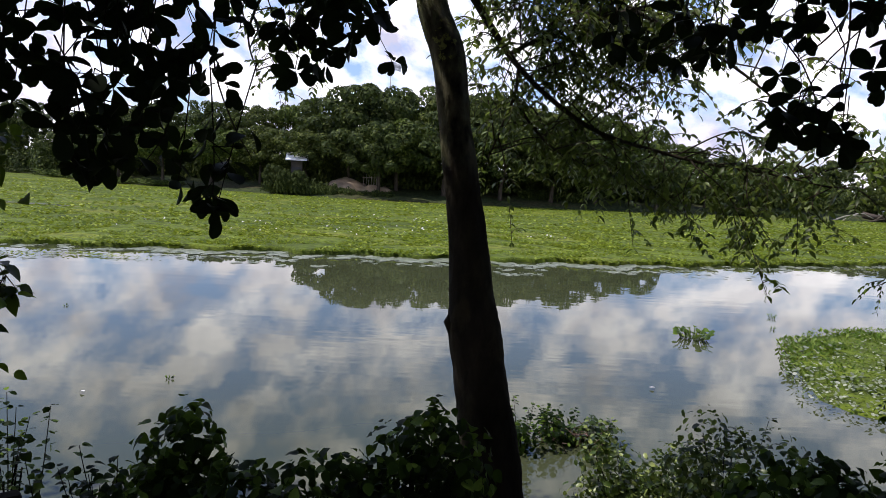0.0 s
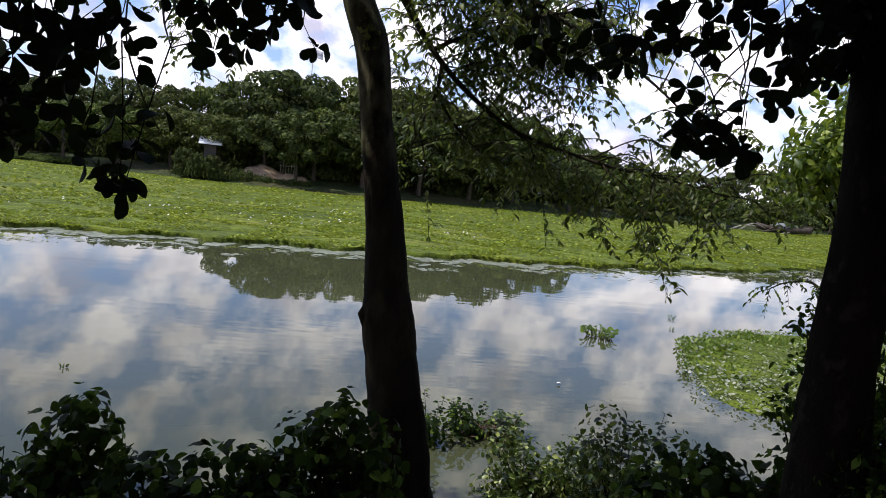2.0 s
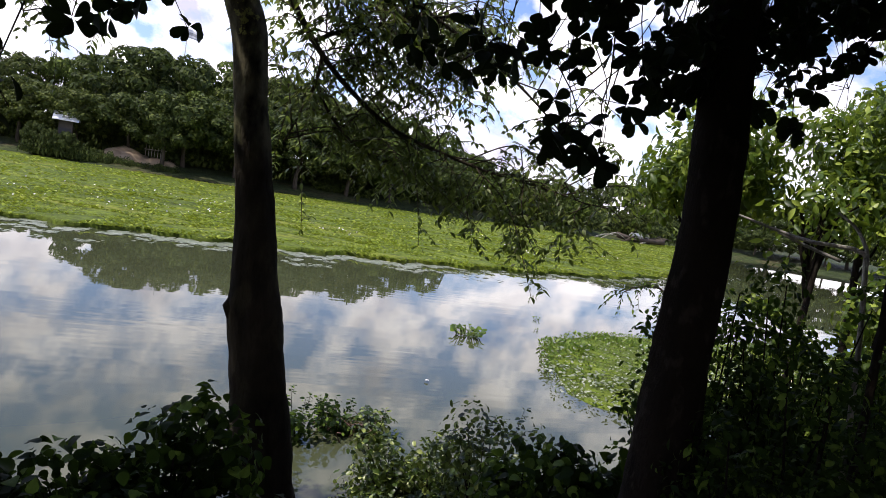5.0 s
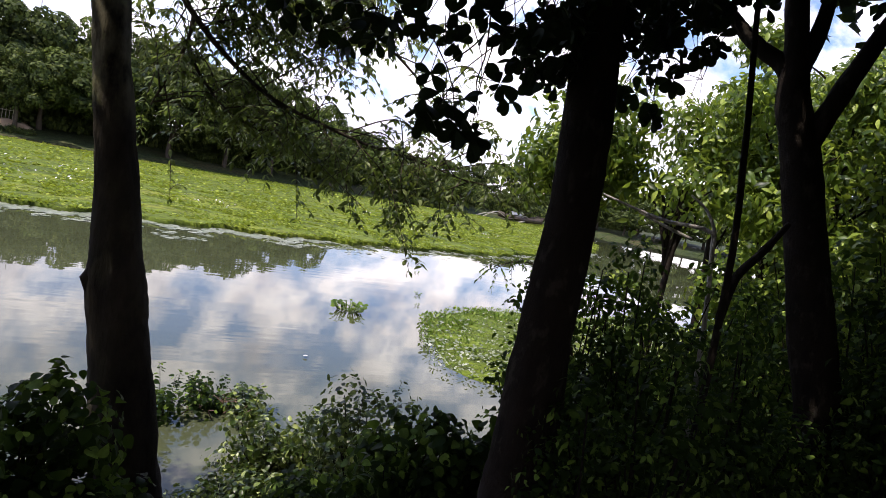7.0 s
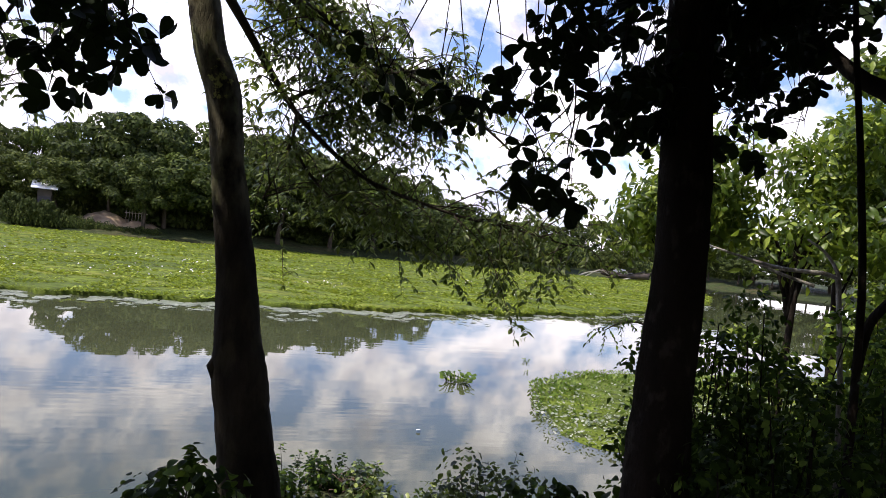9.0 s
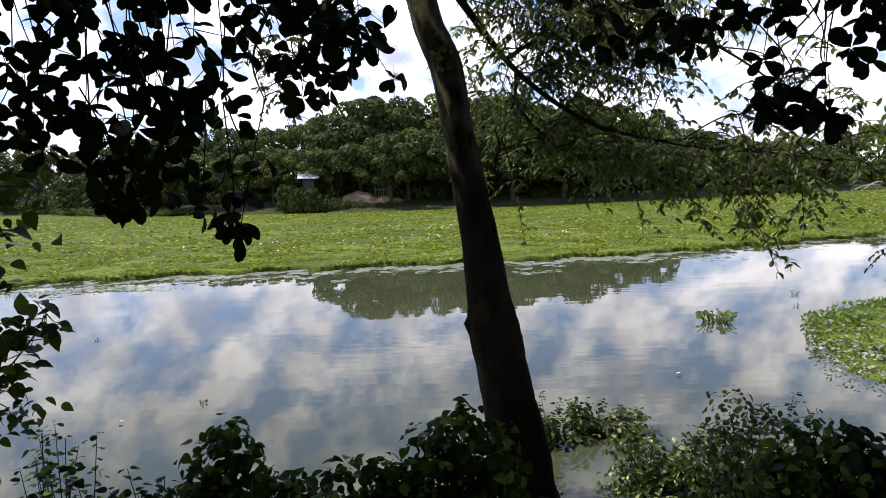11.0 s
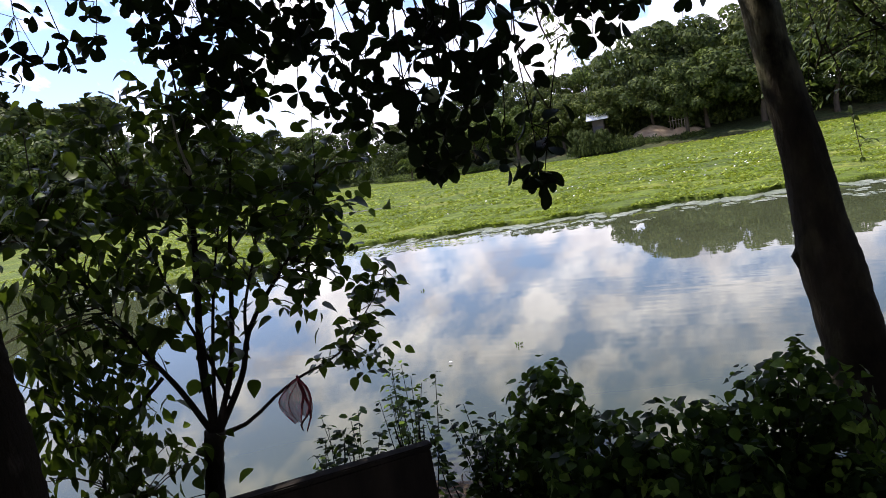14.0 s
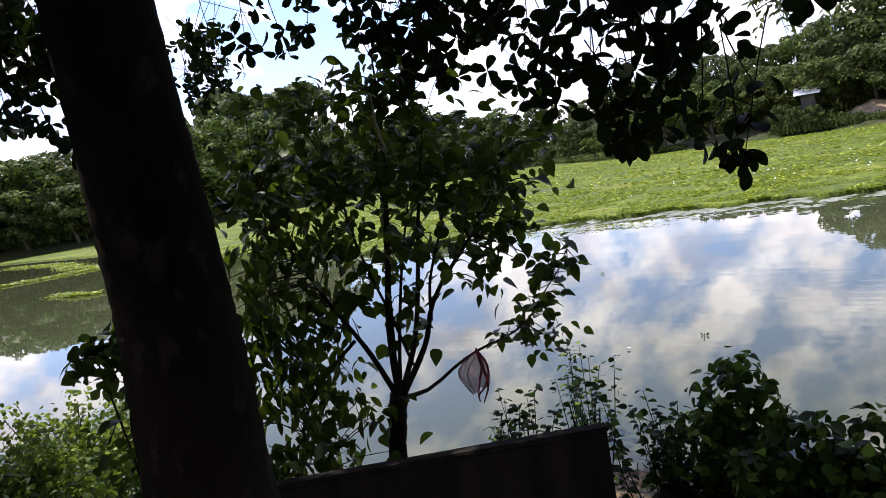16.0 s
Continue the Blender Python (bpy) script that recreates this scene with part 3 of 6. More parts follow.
while x < 66:
    if x < -50 or 30 < x < 44:
        y = float(far_edge(x)) + rng.uniform(1.2, 3.2)
        k = int(rng.choice([0, 0, 1, 2, 2, 3]))
        ob = new("thicket", SCRUBS[k])
        ob.location = (x, y, ground_z(x, y) - 0.1)
        ob.rotation_euler = (0, 0, rng.uniform(-0.3, 0.3))
        s = rng.uniform(0.3, 0.75)
        ob.scale = (1.0, 1.0, s)
        tagged(ob, "low green thicket at the foot of the far trees", "bush", "thickets on the far bank")
    x += rng.uniform(4.0, 11.0)

DIRT = plain_material("bare_earth", (0.26, 0.18, 0.115), (0.48, 0.37, 0.255), 1.2, 0.95, 0.6, 0.06)
nx, ny = 40, 16
V = []
for i in range(nx):
    for j in range(ny):
        u, v = i / (nx - 1), j / (ny - 1)
        x, y = -13.5 + 10.5 * u, 67.5 + 7 * v
        hgt = 1.7 * math.exp(-((u - 0.30) / 0.24) ** 2) + 0.9 * math.exp(-((u - 0.68) / 0.16) ** 2)
        edge = min(1, 6 * u, 6 * (1 - u)) * min(1.0, 2.2 * v)
        V.append((x, y, 0.25 + hgt * edge + 0.35 * noise.noise((x * 0.8, y * 0.8, 3)) + 0.12 * noise.noise((x * 2.6, y * 2.6, 7)) + 0.06 * v))
F = [(i * ny + j, (i + 1) * ny + j, (i + 1) * ny + j + 1, i * ny + j + 1) for i in range(nx - 1) for j in range(ny - 1)]
tagged(new("earth_mound", mesh("earth_mound", V, F, DIRT)), "bare orange-brown earth mound on the far bank", "mound")
rng = np.random.default_rng(5)
for x, y, s in ((-16.6, 67.4, 0.62), (-15.0, 67.2, 0.85), (-13.6, 67.2, 0.80), (-12.4, 67.3, 0.6), (-11.6, 67.6, 0.62), (-10.2, 67.6, 0.50), (-8.4, 67.5, 0.36), (-6.0, 67.4, 0.40)):
    ob = new("thicket", SCRUBS[1])
    ob.location = (x, y, 0.3)
    ob.scale = (0.42, 0.6, 1.2 * s)
    tagged(ob, "scrubby green growth on a bare earth mound", "bush", "thickets on the far bank")
for x, y, s in ((9.2, 72.2, 0.7), (11.6, 72.6, 0.85), (13.4, 72.4, 0.7)):
    ob = new("thicket", SCRUBS[0])
    ob.location, ob.scale = (x, y, ground_z(x, y) - 0.1), (0.5, 0.7, s)
    tagged(ob, "dark growth before a low grey house", "bush", "thickets on the far bank")
for x, y, w, h in ((-15.5, 67.3, 0.20, 0.30), (-14.1, 67.1, 0.21, 0.29), (-16.9, 68.2, 0.22, 0.33)):
    root = thing("bush", (x, y, ground_z(x, y) - 0.4), "dense dark bush before a low house on the far bank", "bush", "thickets on the far bank")
    root.scale, root.rotation_euler = (w, w, h), (0, 0, 2.1 * x)
    part("stem", TRUNKS[0], root)
    part("crown", CROWNS[3], root)
small = far_tree(-4.9, 1.5, 0.5, 0, rng, 1.3)
small.location = (-6.4, 68.2, 0.8)

WALL = plain_material("whitewashed_wall", (0.62, 0.60, 0.56), (0.80, 0.78, 0.74), 1.5, 0.85, 0.2)
TIN = plain_material("sheet_metal_roof", (0.68, 0.69, 0.70), (0.82, 0.82, 0.82), 2.5, 0.6, 0.2)
DARK = plain_material("dark_opening", (0.02, 0.02, 0.022), (0.035, 0.035, 0.04), 2.0, 0.6, 0.1)


def box(lo, hi, bevel=0.0):
    bm = bmesh.new()
    bmesh.ops.create_cube(bm, size=1)
    for v in bm.verts:
        v.co = [lo[i] + (hi[i] - lo[i]) * (v.co[i] + 0.5) for i in range(3)]
    if bevel:
        bmesh.ops.bevel(bm, geom=bm.edges[:], offset=bevel, segments=2, affect="EDGES")
    v = np.array([list(q.co) for q in bm.verts])
    bm.verts.index_update()
    f = [tuple(q.index for q in face.verts) for face in bm.faces]
    bm.free()
    return v, f


def house(base, w, d, h, roof, label, turn, wall=None):
    """A small house with a pitched sheet roof and a door; a wide one has two windows."""
    root = thing("house", base, label, "house")
    root.rotation_euler = (0, 0, radians(turn))
    part("wall", mesh("wall", *box((-w / 2, -d / 2, 0), (w / 2, d / 2, h)), wall or WALL, False), root)
    o = 0.5
    vs = [(-w / 2 - o, -d / 2 - o, h - 0.05), (w / 2 + o, -d / 2 - o, h - 0.05), (w / 2 + o, 0, h + roof), (-w / 2 - o, 0, h + roof), (w / 2 + o, d / 2 + o, h - 0.05), (-w / 2 - o, d / 2 + o, h - 0.05)]
    vs += [(a, b, c + 0.08) for a, b, c in vs]
    fs = [(3, 2, 1, 0), (5, 4, 2, 3), (6, 7, 8, 9), (9, 8, 10, 11), (0, 1, 7, 6), (1, 2, 8, 7), (2, 4, 10, 8), (4, 5, 11, 10), (5, 3, 9, 11), (3, 0, 6, 9)]
    part("roof", mesh("roof", vs, fs, TIN, False), root)
    for x in ((-w * 0.3, w * 0.3) if w > 3 else ()):
        win = part("window", mesh("window", *box((x - 0.45, -d / 2 - 0.04, h * 0.42), (x + 0.45, -d / 2 + 0.1, h * 0.80)), DARK, False), root)
        part("window_sill", mesh("window_sill", *box((x - 0.55, -d / 2 - 0.12, h * 0.39), (x + 0.55, -d / 2 - 0.005, h * 0.42)), WALL, False), win)
    part("door", mesh("door", *box((-0.45, -d / 2 - 0.04, 0.02), (0.45, -d / 2 + 0.1, 2.05)), DARK, False), root)


CLAY = plain_material("mud_plaster", (0.035, 0.030, 0.024), (0.085, 0.072, 0.058), 1.5, 0.95, 0.4)
house((-14.75, 69.3, 0.85), 1.1, 1.6, 2.75, 0.65, "low house with a pale metal roof behind far trees", 8, CLAY)
house((11.0, 77.5, 1.3), 3.2, 3.4, 2.1, 0.6, "grey low house half hidden by far trees", -6, CLAY)



def picket_fence(x0, x1, y, top):
    """A short run of pale stakes behind the far bank's mound."""
    z = ground_z(0.5 * (x0 + x1), y)
    root = thing("fence", (0.5 * (x0 + x1), y, z), "short pale stake fence among far trees", "fence", "stake fences")
    n = int((x1 - x0) / 0.27) + 1
    half = 0.5 * (x1 - x0)
    for i in range(n):
        px = -half + 0.27 * i
        part("post", mesh("post", *tube([(px, 0, -0.2), (px + 0.02, 0, 0.6 * (top - z)), (px + 0.03, 0.01, top - z - 0.12 * (i % 3))], [0.03, 0.03, 0.02], 6), DEAD), root)
    part("rail", mesh("rail", *tube([(-half - 0.1, -0.06, 0.7 * (top - z)), (half + 0.1, -0.06, 0.72 * (top - z))], [0.03, 0.03], 5), DEAD), root)


picket_fence(-8.2, -6.4, 71.0, 2.75)

STRAW = plain_material("straw", (0.34, 0.25, 0.13), (0.52, 0.41, 0.24), 6.0, 0.95, 0.8, 0.05, (1, 1, 0.2))
bm_v, bm_f = tube([(0, 0, 0), (0, 0, 0.8), (0, 0, 1.7), (0.05, 0, 2.4), (0.05, 0, 2.9)], [1.1, 1.25, 1.1, 0.55, 0.05], 16, 0.05, np.random.default_rng(3))
ob = new("haystack", mesh("haystack", bm_v, bm_f, STRAW))
ob.location = (-38.6, 78.0, ground_z(-38.6, 78))
ob.scale = (0.62, 0.62, 0.75)
tagged(ob, "pale straw haystack on the far bank", "haystack")

STEEL = plain_material("galvanised_steel", (0.30, 0.30, 0.31), (0.45, 0.45, 0.46), 3.0, 0.5, 0.1)
mast = thing("flagpole", (-12.35, 149.5, 2.6), "tall thin pole with a pale flag rising behind the trees", "flagpole")
part("pole", mesh("pole", *tube([(0, 0, 0), (0.02, 0, 12), (0, 0, 25.4)], [0.14, 0.11, 0.08], 8), STEEL), mast)
flag_v, flag_f = [], []
for i in range(13):
    for j in range(7):
        u, v = i / 12, j / 6
        flag_v.append((0.1 + 2.0 * u, 0.22 * math.sin(5.5 * u + 0.8 * v) * u, 23.9 - 1.7 * v - 0.35 * u * u))
for i in range(12):
    for j in range(6):
        flag_f.append((i * 7 + j, i * 7 + j + 1, (i + 1) * 7 + j + 1, (i + 1) * 7 + j))
cloth_data = mesh("flag", flag_v, flag_f, PETAL)
cloth_data.materials.append(STEEL)
cloth_data.polygons.foreach_set("material_index", np.array([1 if 2 <= k % 6 < 4 else 0 for k in range(len(flag_f))], np.int32))
flag = part("flag", cloth_data, mast, "pale striped flag")
flag.modifiers.new("thick", "SOLIDIFY").thickness = 0.02

# driftwood, a moored boat and a pole at the far right shore
HULL = plain_material("tarred_hull", (0.03, 0.022, 0.018), (0.08, 0.055, 0.04), 3.0, 0.7, 0.3)
boat = thing("boat", (53.7, 80.9, 0.32), "dark wooden boat with a white cover at the far shore", "boat")
boat.rotation_euler = (0, 0, radians(-28))
V = []
for i in range(13):
    u = i / 12
    w = 0.75 * math.sin(math.pi * min(max(u, 0.03), 0.97)) ** 0.6
    lift = 0.45 * (2 * u - 1) ** 2
    for (a, b) in ((-1, 0.55), (-0.8, 0.12), (0, 0.0), (0.8, 0.12), (1, 0.55)):
        V.append((-3.2 + 6.4 * u, w * a, b + lift * (0.4 + b)))
F = [(i * 5 + j, (i + 1) * 5 + j, (i + 1) * 5 + j + 1, i * 5 + j + 1) for i in range(12) for j in range(4)]
hull = part("hull", mesh("hull", V, F, HULL), boat)
sol = hull.modifiers.new("thick", "SOLIDIFY")
sol.thickness = 0.06
part("cover", mesh("cover", *box((-1.6, -0.55, 0.5), (0.2, 0.55, 1.15), 0.2), WALL), boat, "white cloth cover")
rng = np.random.default_rng(15)
for i in range(10):
    x = 44.5 + 13 * rng.random()
    y = float(far_edge(x)) + rng.uniform(0.2, 1.6)
    z = ground_z(x, y)
    a, l = rng.uniform(-0.5, 0.5), rng.uniform(2.5, 5.5)
    p = [(x, y, z), (x + 0.5 * l * math.cos(a), y + 0.3, z + 0.35 + 0.7 * rng.random()), (x + l * math.cos(a), y + l * math.sin(a) * 0.3 + 0.8, z + 0.3 + 1.3 * rng.random())]
    tagged(new("driftwood", mesh("driftwood", *tube(curve(p, 7), [0.10, 0.08, 0.04], 7, 0.08, rng), DEAD if i % 3 == 0 else FAR_BARK)), "weathered driftwood log on the far shore", "log", "driftwood logs")


# a dark muddy gap in the weed mat
MUD = plain_material("wet_mud", (0.018, 0.016, 0.010), (0.045, 0.038, 0.022), 2.0, 0.5, 0.4, 0.03)
V = []
for i in range(40):
    u = i / 39
    x = -30.0 + 11.0 * u
    w = 0.55 * math.sin(math.pi * u) ** 0.6 * (0.7 + 0.5 * noise.noise((x * 1.3, 2, 5)))
    c = 38.0 - 0.18 * (x + 30) + 0.5 * noise.noise((x * 0.5, 1, 1))
    V += [(x, c - w, 0.16), (x, c + w, 0.17)]
tagged(new("mud_gap", mesh("mud_gap", V, [(2 * i, 2 * i + 2, 2 * i + 3, 2 * i + 1) for i in range(39)], MUD)), "dark muddy gap in the floating weed", "mud")


def palm(base, seed):
    rng = np.random.default_rng(seed)
    root = thing("palm", base, "young palm with arching fronds on the far bank", "palm")
    part("trunk", mesh("trunk", *tube(curve([(0, 0, -0.2), (0.05, 0, 0.7), (0.1, 0, 1.5)], 6), [0.16, 0.13, 0.10], 8, 0.05, rng), FAR_BARK), root)
    for i in range(13):
        a = 2.4 * i
        up = rng.uniform(0.6, 2.2)
        out = rng.uniform(1.2, 2.0)
        line = curve([(0.1, 0, 1.5), (0.1 + 0.5 * out * math.cos(a), 0.5 * out * math.sin(a), 1.6 + up * 0.75), (0.1 + out * math.cos(a), out * math.sin(a), 1.4 + up * 0.7)], 12)
        axis = unit(np.gradient(line, axis=0))
        s = unit(np.cross(axis, [0, 0, 1.0]))
        P = np.repeat(line, 2, 0)
        sg = np.tile([1.0, -1.0], 12)[:, None]
        D = np.repeat(axis, 2, 0) * 0.7 + np.repeat(s, 2, 0) * sg + [0, 0, -0.3]
        lv = leaves(P, D, np.tile([0, 0, 1.0], (24, 1)), 0.5, 0.09, BLADE)
        part("frond", mesh("frond", *joined([tube(line, [0.025, 0.008], 4), lv]), FAR_C), root)


palm((-40.5, 77.0, ground_z(-40.5, 77.0)), 4)
palm((-37.0, 75.5, ground_z(-37.0, 75.5)), 5)


# ---- weed island and floating plants ----
def inside(px, py, poly):
    poly = np.array(poly)
    res = np.zeros(len(px), bool)
    for (x0, y0), (x1, y1) in zip(poly, np.roll(poly, -1, 0)):
        res ^= ((y0 > py) != (y1 > py)) & (px < (x1 - x0) * (py - y0) / (y1 - y0 + 1e-12) + x0)
    return res


ISLE = [(5.05, 9.0), (5.65, 10.8), (6.4, 12.5), (7.6, 13.6), (9.2, 14.3), (12, 14.6), (16, 15.0), (16.5, 11.5), (11, 8.8), (7.6, 7.8), (5.5, 8.2)]
rng = np.random.default_rng(31)
island = thing("weed_island", (8, 11, 0), "raft of green grass and water weed floating near the bank", "water weed", kind="stuff")
poly = np.array(ISLE)
ring = np.vstack([curve(np.vstack([poly, poly[:1]]), 70)[:-1]])
ring = ring if ring.shape[1] == 2 else ring[:, :2]
mid = ring.mean(0)
V = np.vstack([np.c_[mid + (ring - mid) * 0.94, np.full(len(ring), -0.03)], np.c_[mid + (ring - mid) * 0.90, np.full(len(ring), 0.045)], [[*mid, 0.1]]])
m = len(ring)
F = [(i, (i + 1) % m, m + (i + 1) % m, m + i) for i in range(m)] + [(m + i, m + (i + 1) % m, 2 * m) for i in range(m)]
part("weed_bed", mesh("island_bed", V - [8, 11, 0], F, MAT_BED), island)
px, py = rng.uniform(4.8, 16.5, 30000), rng.uniform(7, 15, 30000)
ok = inside(px, py, ISLE)
px, py = px[ok][:22000], py[ok][:22000]
k = len(px)
edge = np.clip((py - 8.0 - 0.30 * (px - 5)) / 3.0 + rng.normal(0, 0.25, k), 0, 1)
g = edge > rng.uniform(0.35, 1.1, k)
a = rng.uniform(0, 6.28, k)
D = np.stack([np.cos(a), np.sin(a), rng.uniform(0.5, 2.2, k)], -1)
N = np.stack([-np.sin(a), np.cos(a), 0.4 + 0 * a], -1)
P = np.stack([px, py, np.full(k, 0.05)], -1)
L = rng.uniform(0.05, 0.12, k) * (0.75 + 0.5 * (np.sin(px * 2.3 + 1.7 * np.sin(py * 1.9)) > 0))
blades = leaves(P[g], (D * [1, 1, 0.6])[g], np.stack([-0.6 * np.cos(a), -0.6 * np.sin(a), 1 + 0 * a], -1)[g], L[g], L[g] * 0.45, BLADE)
q = ~g
rnd = leaves(P[q][:4500] + [0, 0, 0.05], (D * [1, 1, 0.35])[q][:4500], np.array([0, 0, 1.0]) + 0.4 * ball(q.sum(), rng)[:4500], 0.45 * L[q][:4500] + 0.02, 0.4 * L[q][:4500] + 0.015, OVAL)
part("grass", mesh("grass", blades[0] - [8, 11, 0], blades[1], ISLAND_LEAF, False), island, kind="stuff")
part("weed_leafage", mesh("island_leaves", rnd[0] - [8, 11, 0], rnd[1], PAD), island, "pale round weed leaves", "stuff")


def weed_raft(points, width, count, seed, size=1.0):
    """A long narrow raft of weed drifting off the mat."""
    rng = np.random.default_rng(seed)
    line = curve(points, 60)
    centre = line.mean(0)
    i = rng.integers(0, 60, count)
    P = line[i] + np.stack([rng.normal(0, 0.5, count), rng.normal(0, 0.30 * width, count), np.full(count, 0.03)], -1)
    a = rng.uniform(0, 6.28, count)
    L = size * rng.uniform(0.12, 0.34, count)
    lv = leaves(P - centre, np.stack([np.cos(a), np.sin(a), rng.uniform(0, 0.5, count)], -1), np.stack([-0.3 * np.cos(a), -0.3 * np.sin(a), 1 + 0 * a], -1), L, L * 0.7, BLADE)
    ob = new("weed_raft", mesh("weed_raft", *lv, MAT_LEAF, False))
    ob.location = centre
    tagged(ob, "narrow drifting raft of green floating weed", "water weed", "drifting weed rafts", "stuff")


weed_raft([(-76, 22.5, 0), (-62, 22.0, 0), (-52, 19.4, 0), (-45, 19.8, 0)], 1.3, 2200, 1)
weed_raft([(-50, 12.6, 0), (-47.6, 15.0, 0), (-46.2, 18.6, 0)], 1.0, 1300, 2)
weed_raft([(-33, 11.2, 0), (-31, 11.1, 0), (-29.5, 11.4, 0)], 0.6, 260, 3)
weed_raft([(-12.5, 18.8, 0), (-10.5, 19.4, 0), (-9.0, 19.3, 0)], 0.5, 420, 4, 0.35)


def hyacinth(base, size, count, seed, label):
    rng = np.random.default_rng(seed)
    a = rng.uniform(0, 6.28, count)
    r = size * np.sqrt(rng.random(count))
    P = np.stack([r * np.cos(a), r * np.sin(a), np.full(count, 0.01)], -1)
    up = rng.uniform(0.03, 0.21, count) * size / 0.3
    tip = P + np.stack([0.25 * np.cos(a) * size, 0.25 * np.sin(a) * size, up], -1)
    stems = joined([tube([p, t], [0.008, 0.006], 4) for p, t in zip(P, tip)])
    L = rng.uniform(0.07, 0.115, count) * min(1.0, 4.2 * size)
    lv = leaves(tip, np.stack([np.cos(a), np.sin(a), rng.uniform(-0.1, 0.7, count)], -1), np.stack([-0.5 * np.cos(a), -0.5 * np.sin(a) - 0.5, 1 + 0 * a], -1), L, L * 1.0, OVAL)
    root = thing("water_hyacinth", base, label, "water plant")
    part("stemwork", mesh("hyacinth_stems", *stems, ISLAND_LEAF), root, kind="stuff")
    part("leafage", mesh("hyacinth_leaves", *lv, ISLAND_LEAF), root, kind="stuff")


hyacinth((4.9, 12.65, 0), 0.25, 62, 1, "small floating water hyacinth clump on the pond")
hyacinth((7.6, 15.2, 0), 0.10, 8, 2, "tiny floating water hyacinth sprig on the pond")
hyacinth((7.0, 13.9, 0), 0.08, 5, 3, "tiny floating water hyacinth sprig on the pond")
hyacinth((9.4, 19.2, 0), 0.08, 5, 4, "tiny floating water hyacinth sprig on the pond")
hyacinth((-3.4, 8.6, 0), 0.05, 9, 5, "scrap of floating weed on the open water")
hyacinth((-6.9, 12.6, 0), 0.05, 6, 6, "scrap of floating weed on the open water")
for x, y, r in ((3.08, 9.27, 0.035), (-4.15, 7.9, 0.03)):
    V, F = leaves([(x - r, y, 0.02), (x - r, y + 0.01, 0.02)], [(1, 0.2, 0.15), (1, -0.5, 0.3)], [(0, 0, 1), (0.2, 0, 1)], 2 * r, 1.4 * r, OVAL)
    tagged(new("litter_scrap", mesh("litter_scrap", V, F, PETAL)), "white scrap of litter floating on the pond", "litter", "floating scraps")


# ---- trees on the near bank ----
def limb(points, radii, n=14, sides=8, wobble=0.03, seed=0, knots=0.0):
    return tube(curve(points, n), radii, sides, wobble, np.random.default_rng(seed), knots)


def local(vf, base):
    return vf[0] - np.asarray(base, float), vf[1]


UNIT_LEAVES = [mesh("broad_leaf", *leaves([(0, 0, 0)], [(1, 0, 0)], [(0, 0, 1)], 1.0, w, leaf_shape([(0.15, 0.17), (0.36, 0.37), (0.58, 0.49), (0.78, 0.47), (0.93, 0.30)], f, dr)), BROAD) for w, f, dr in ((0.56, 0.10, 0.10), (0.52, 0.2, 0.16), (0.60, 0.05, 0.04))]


def rosette(centre, axis, count, rng):
    """Feet, directions, upper sides and lengths of the leaves round a twig's tip."""
    axis = unit(np.asarray(axis, float))
    s = unit(np.cross(axis, [0.3, 0.9, 0.2]))
    u = np.cross(axis, s)
    a = np.arange(count) * 2.4 + rng.uniform(0, 6.28) + rng.normal(0, 0.35, count)
    rad = np.cos(a)[:, None] * s + np.sin(a)[:, None] * u
    D = rad + axis * rng.uniform(-0.4, 0.9, count)[:, None] + [0, 0, -0.2]
    N = -axis * 1.0 + rad * 0.4 + rng.normal(0, 0.2, (count, 3))
    P = centre + rad * 0.003 - axis * rng.uniform(0, 0.07, count)[:, None]
    return P, D, N, rng.uniform(0.058, 0.106, count)


def leaf_objects(tree, base, sets, rng):
    """Single leaves that hang near the eye, each an object on a shared mesh."""
    for P, D, N, L in sets:
        for p, d, n, l in zip(P, unit(D), N, L):
            s = unit(np.cross(d, n))
            n = np.cross(s, d)
            ob = new("leaf", UNIT_LEAVES[int(rng.integers(3))])
            ob.parent = tree
            m = Matrix(((d[0], s[0], n[0], p[0] - base[0]), (d[1], s[1], n[1], p[1] - base[1]), (d[2], s[2], n[2], p[2] - base[2]), (0, 0, 0, 1)))
            ob.matrix_local = m @ Matrix.Diagonal((l, l, l, 1))


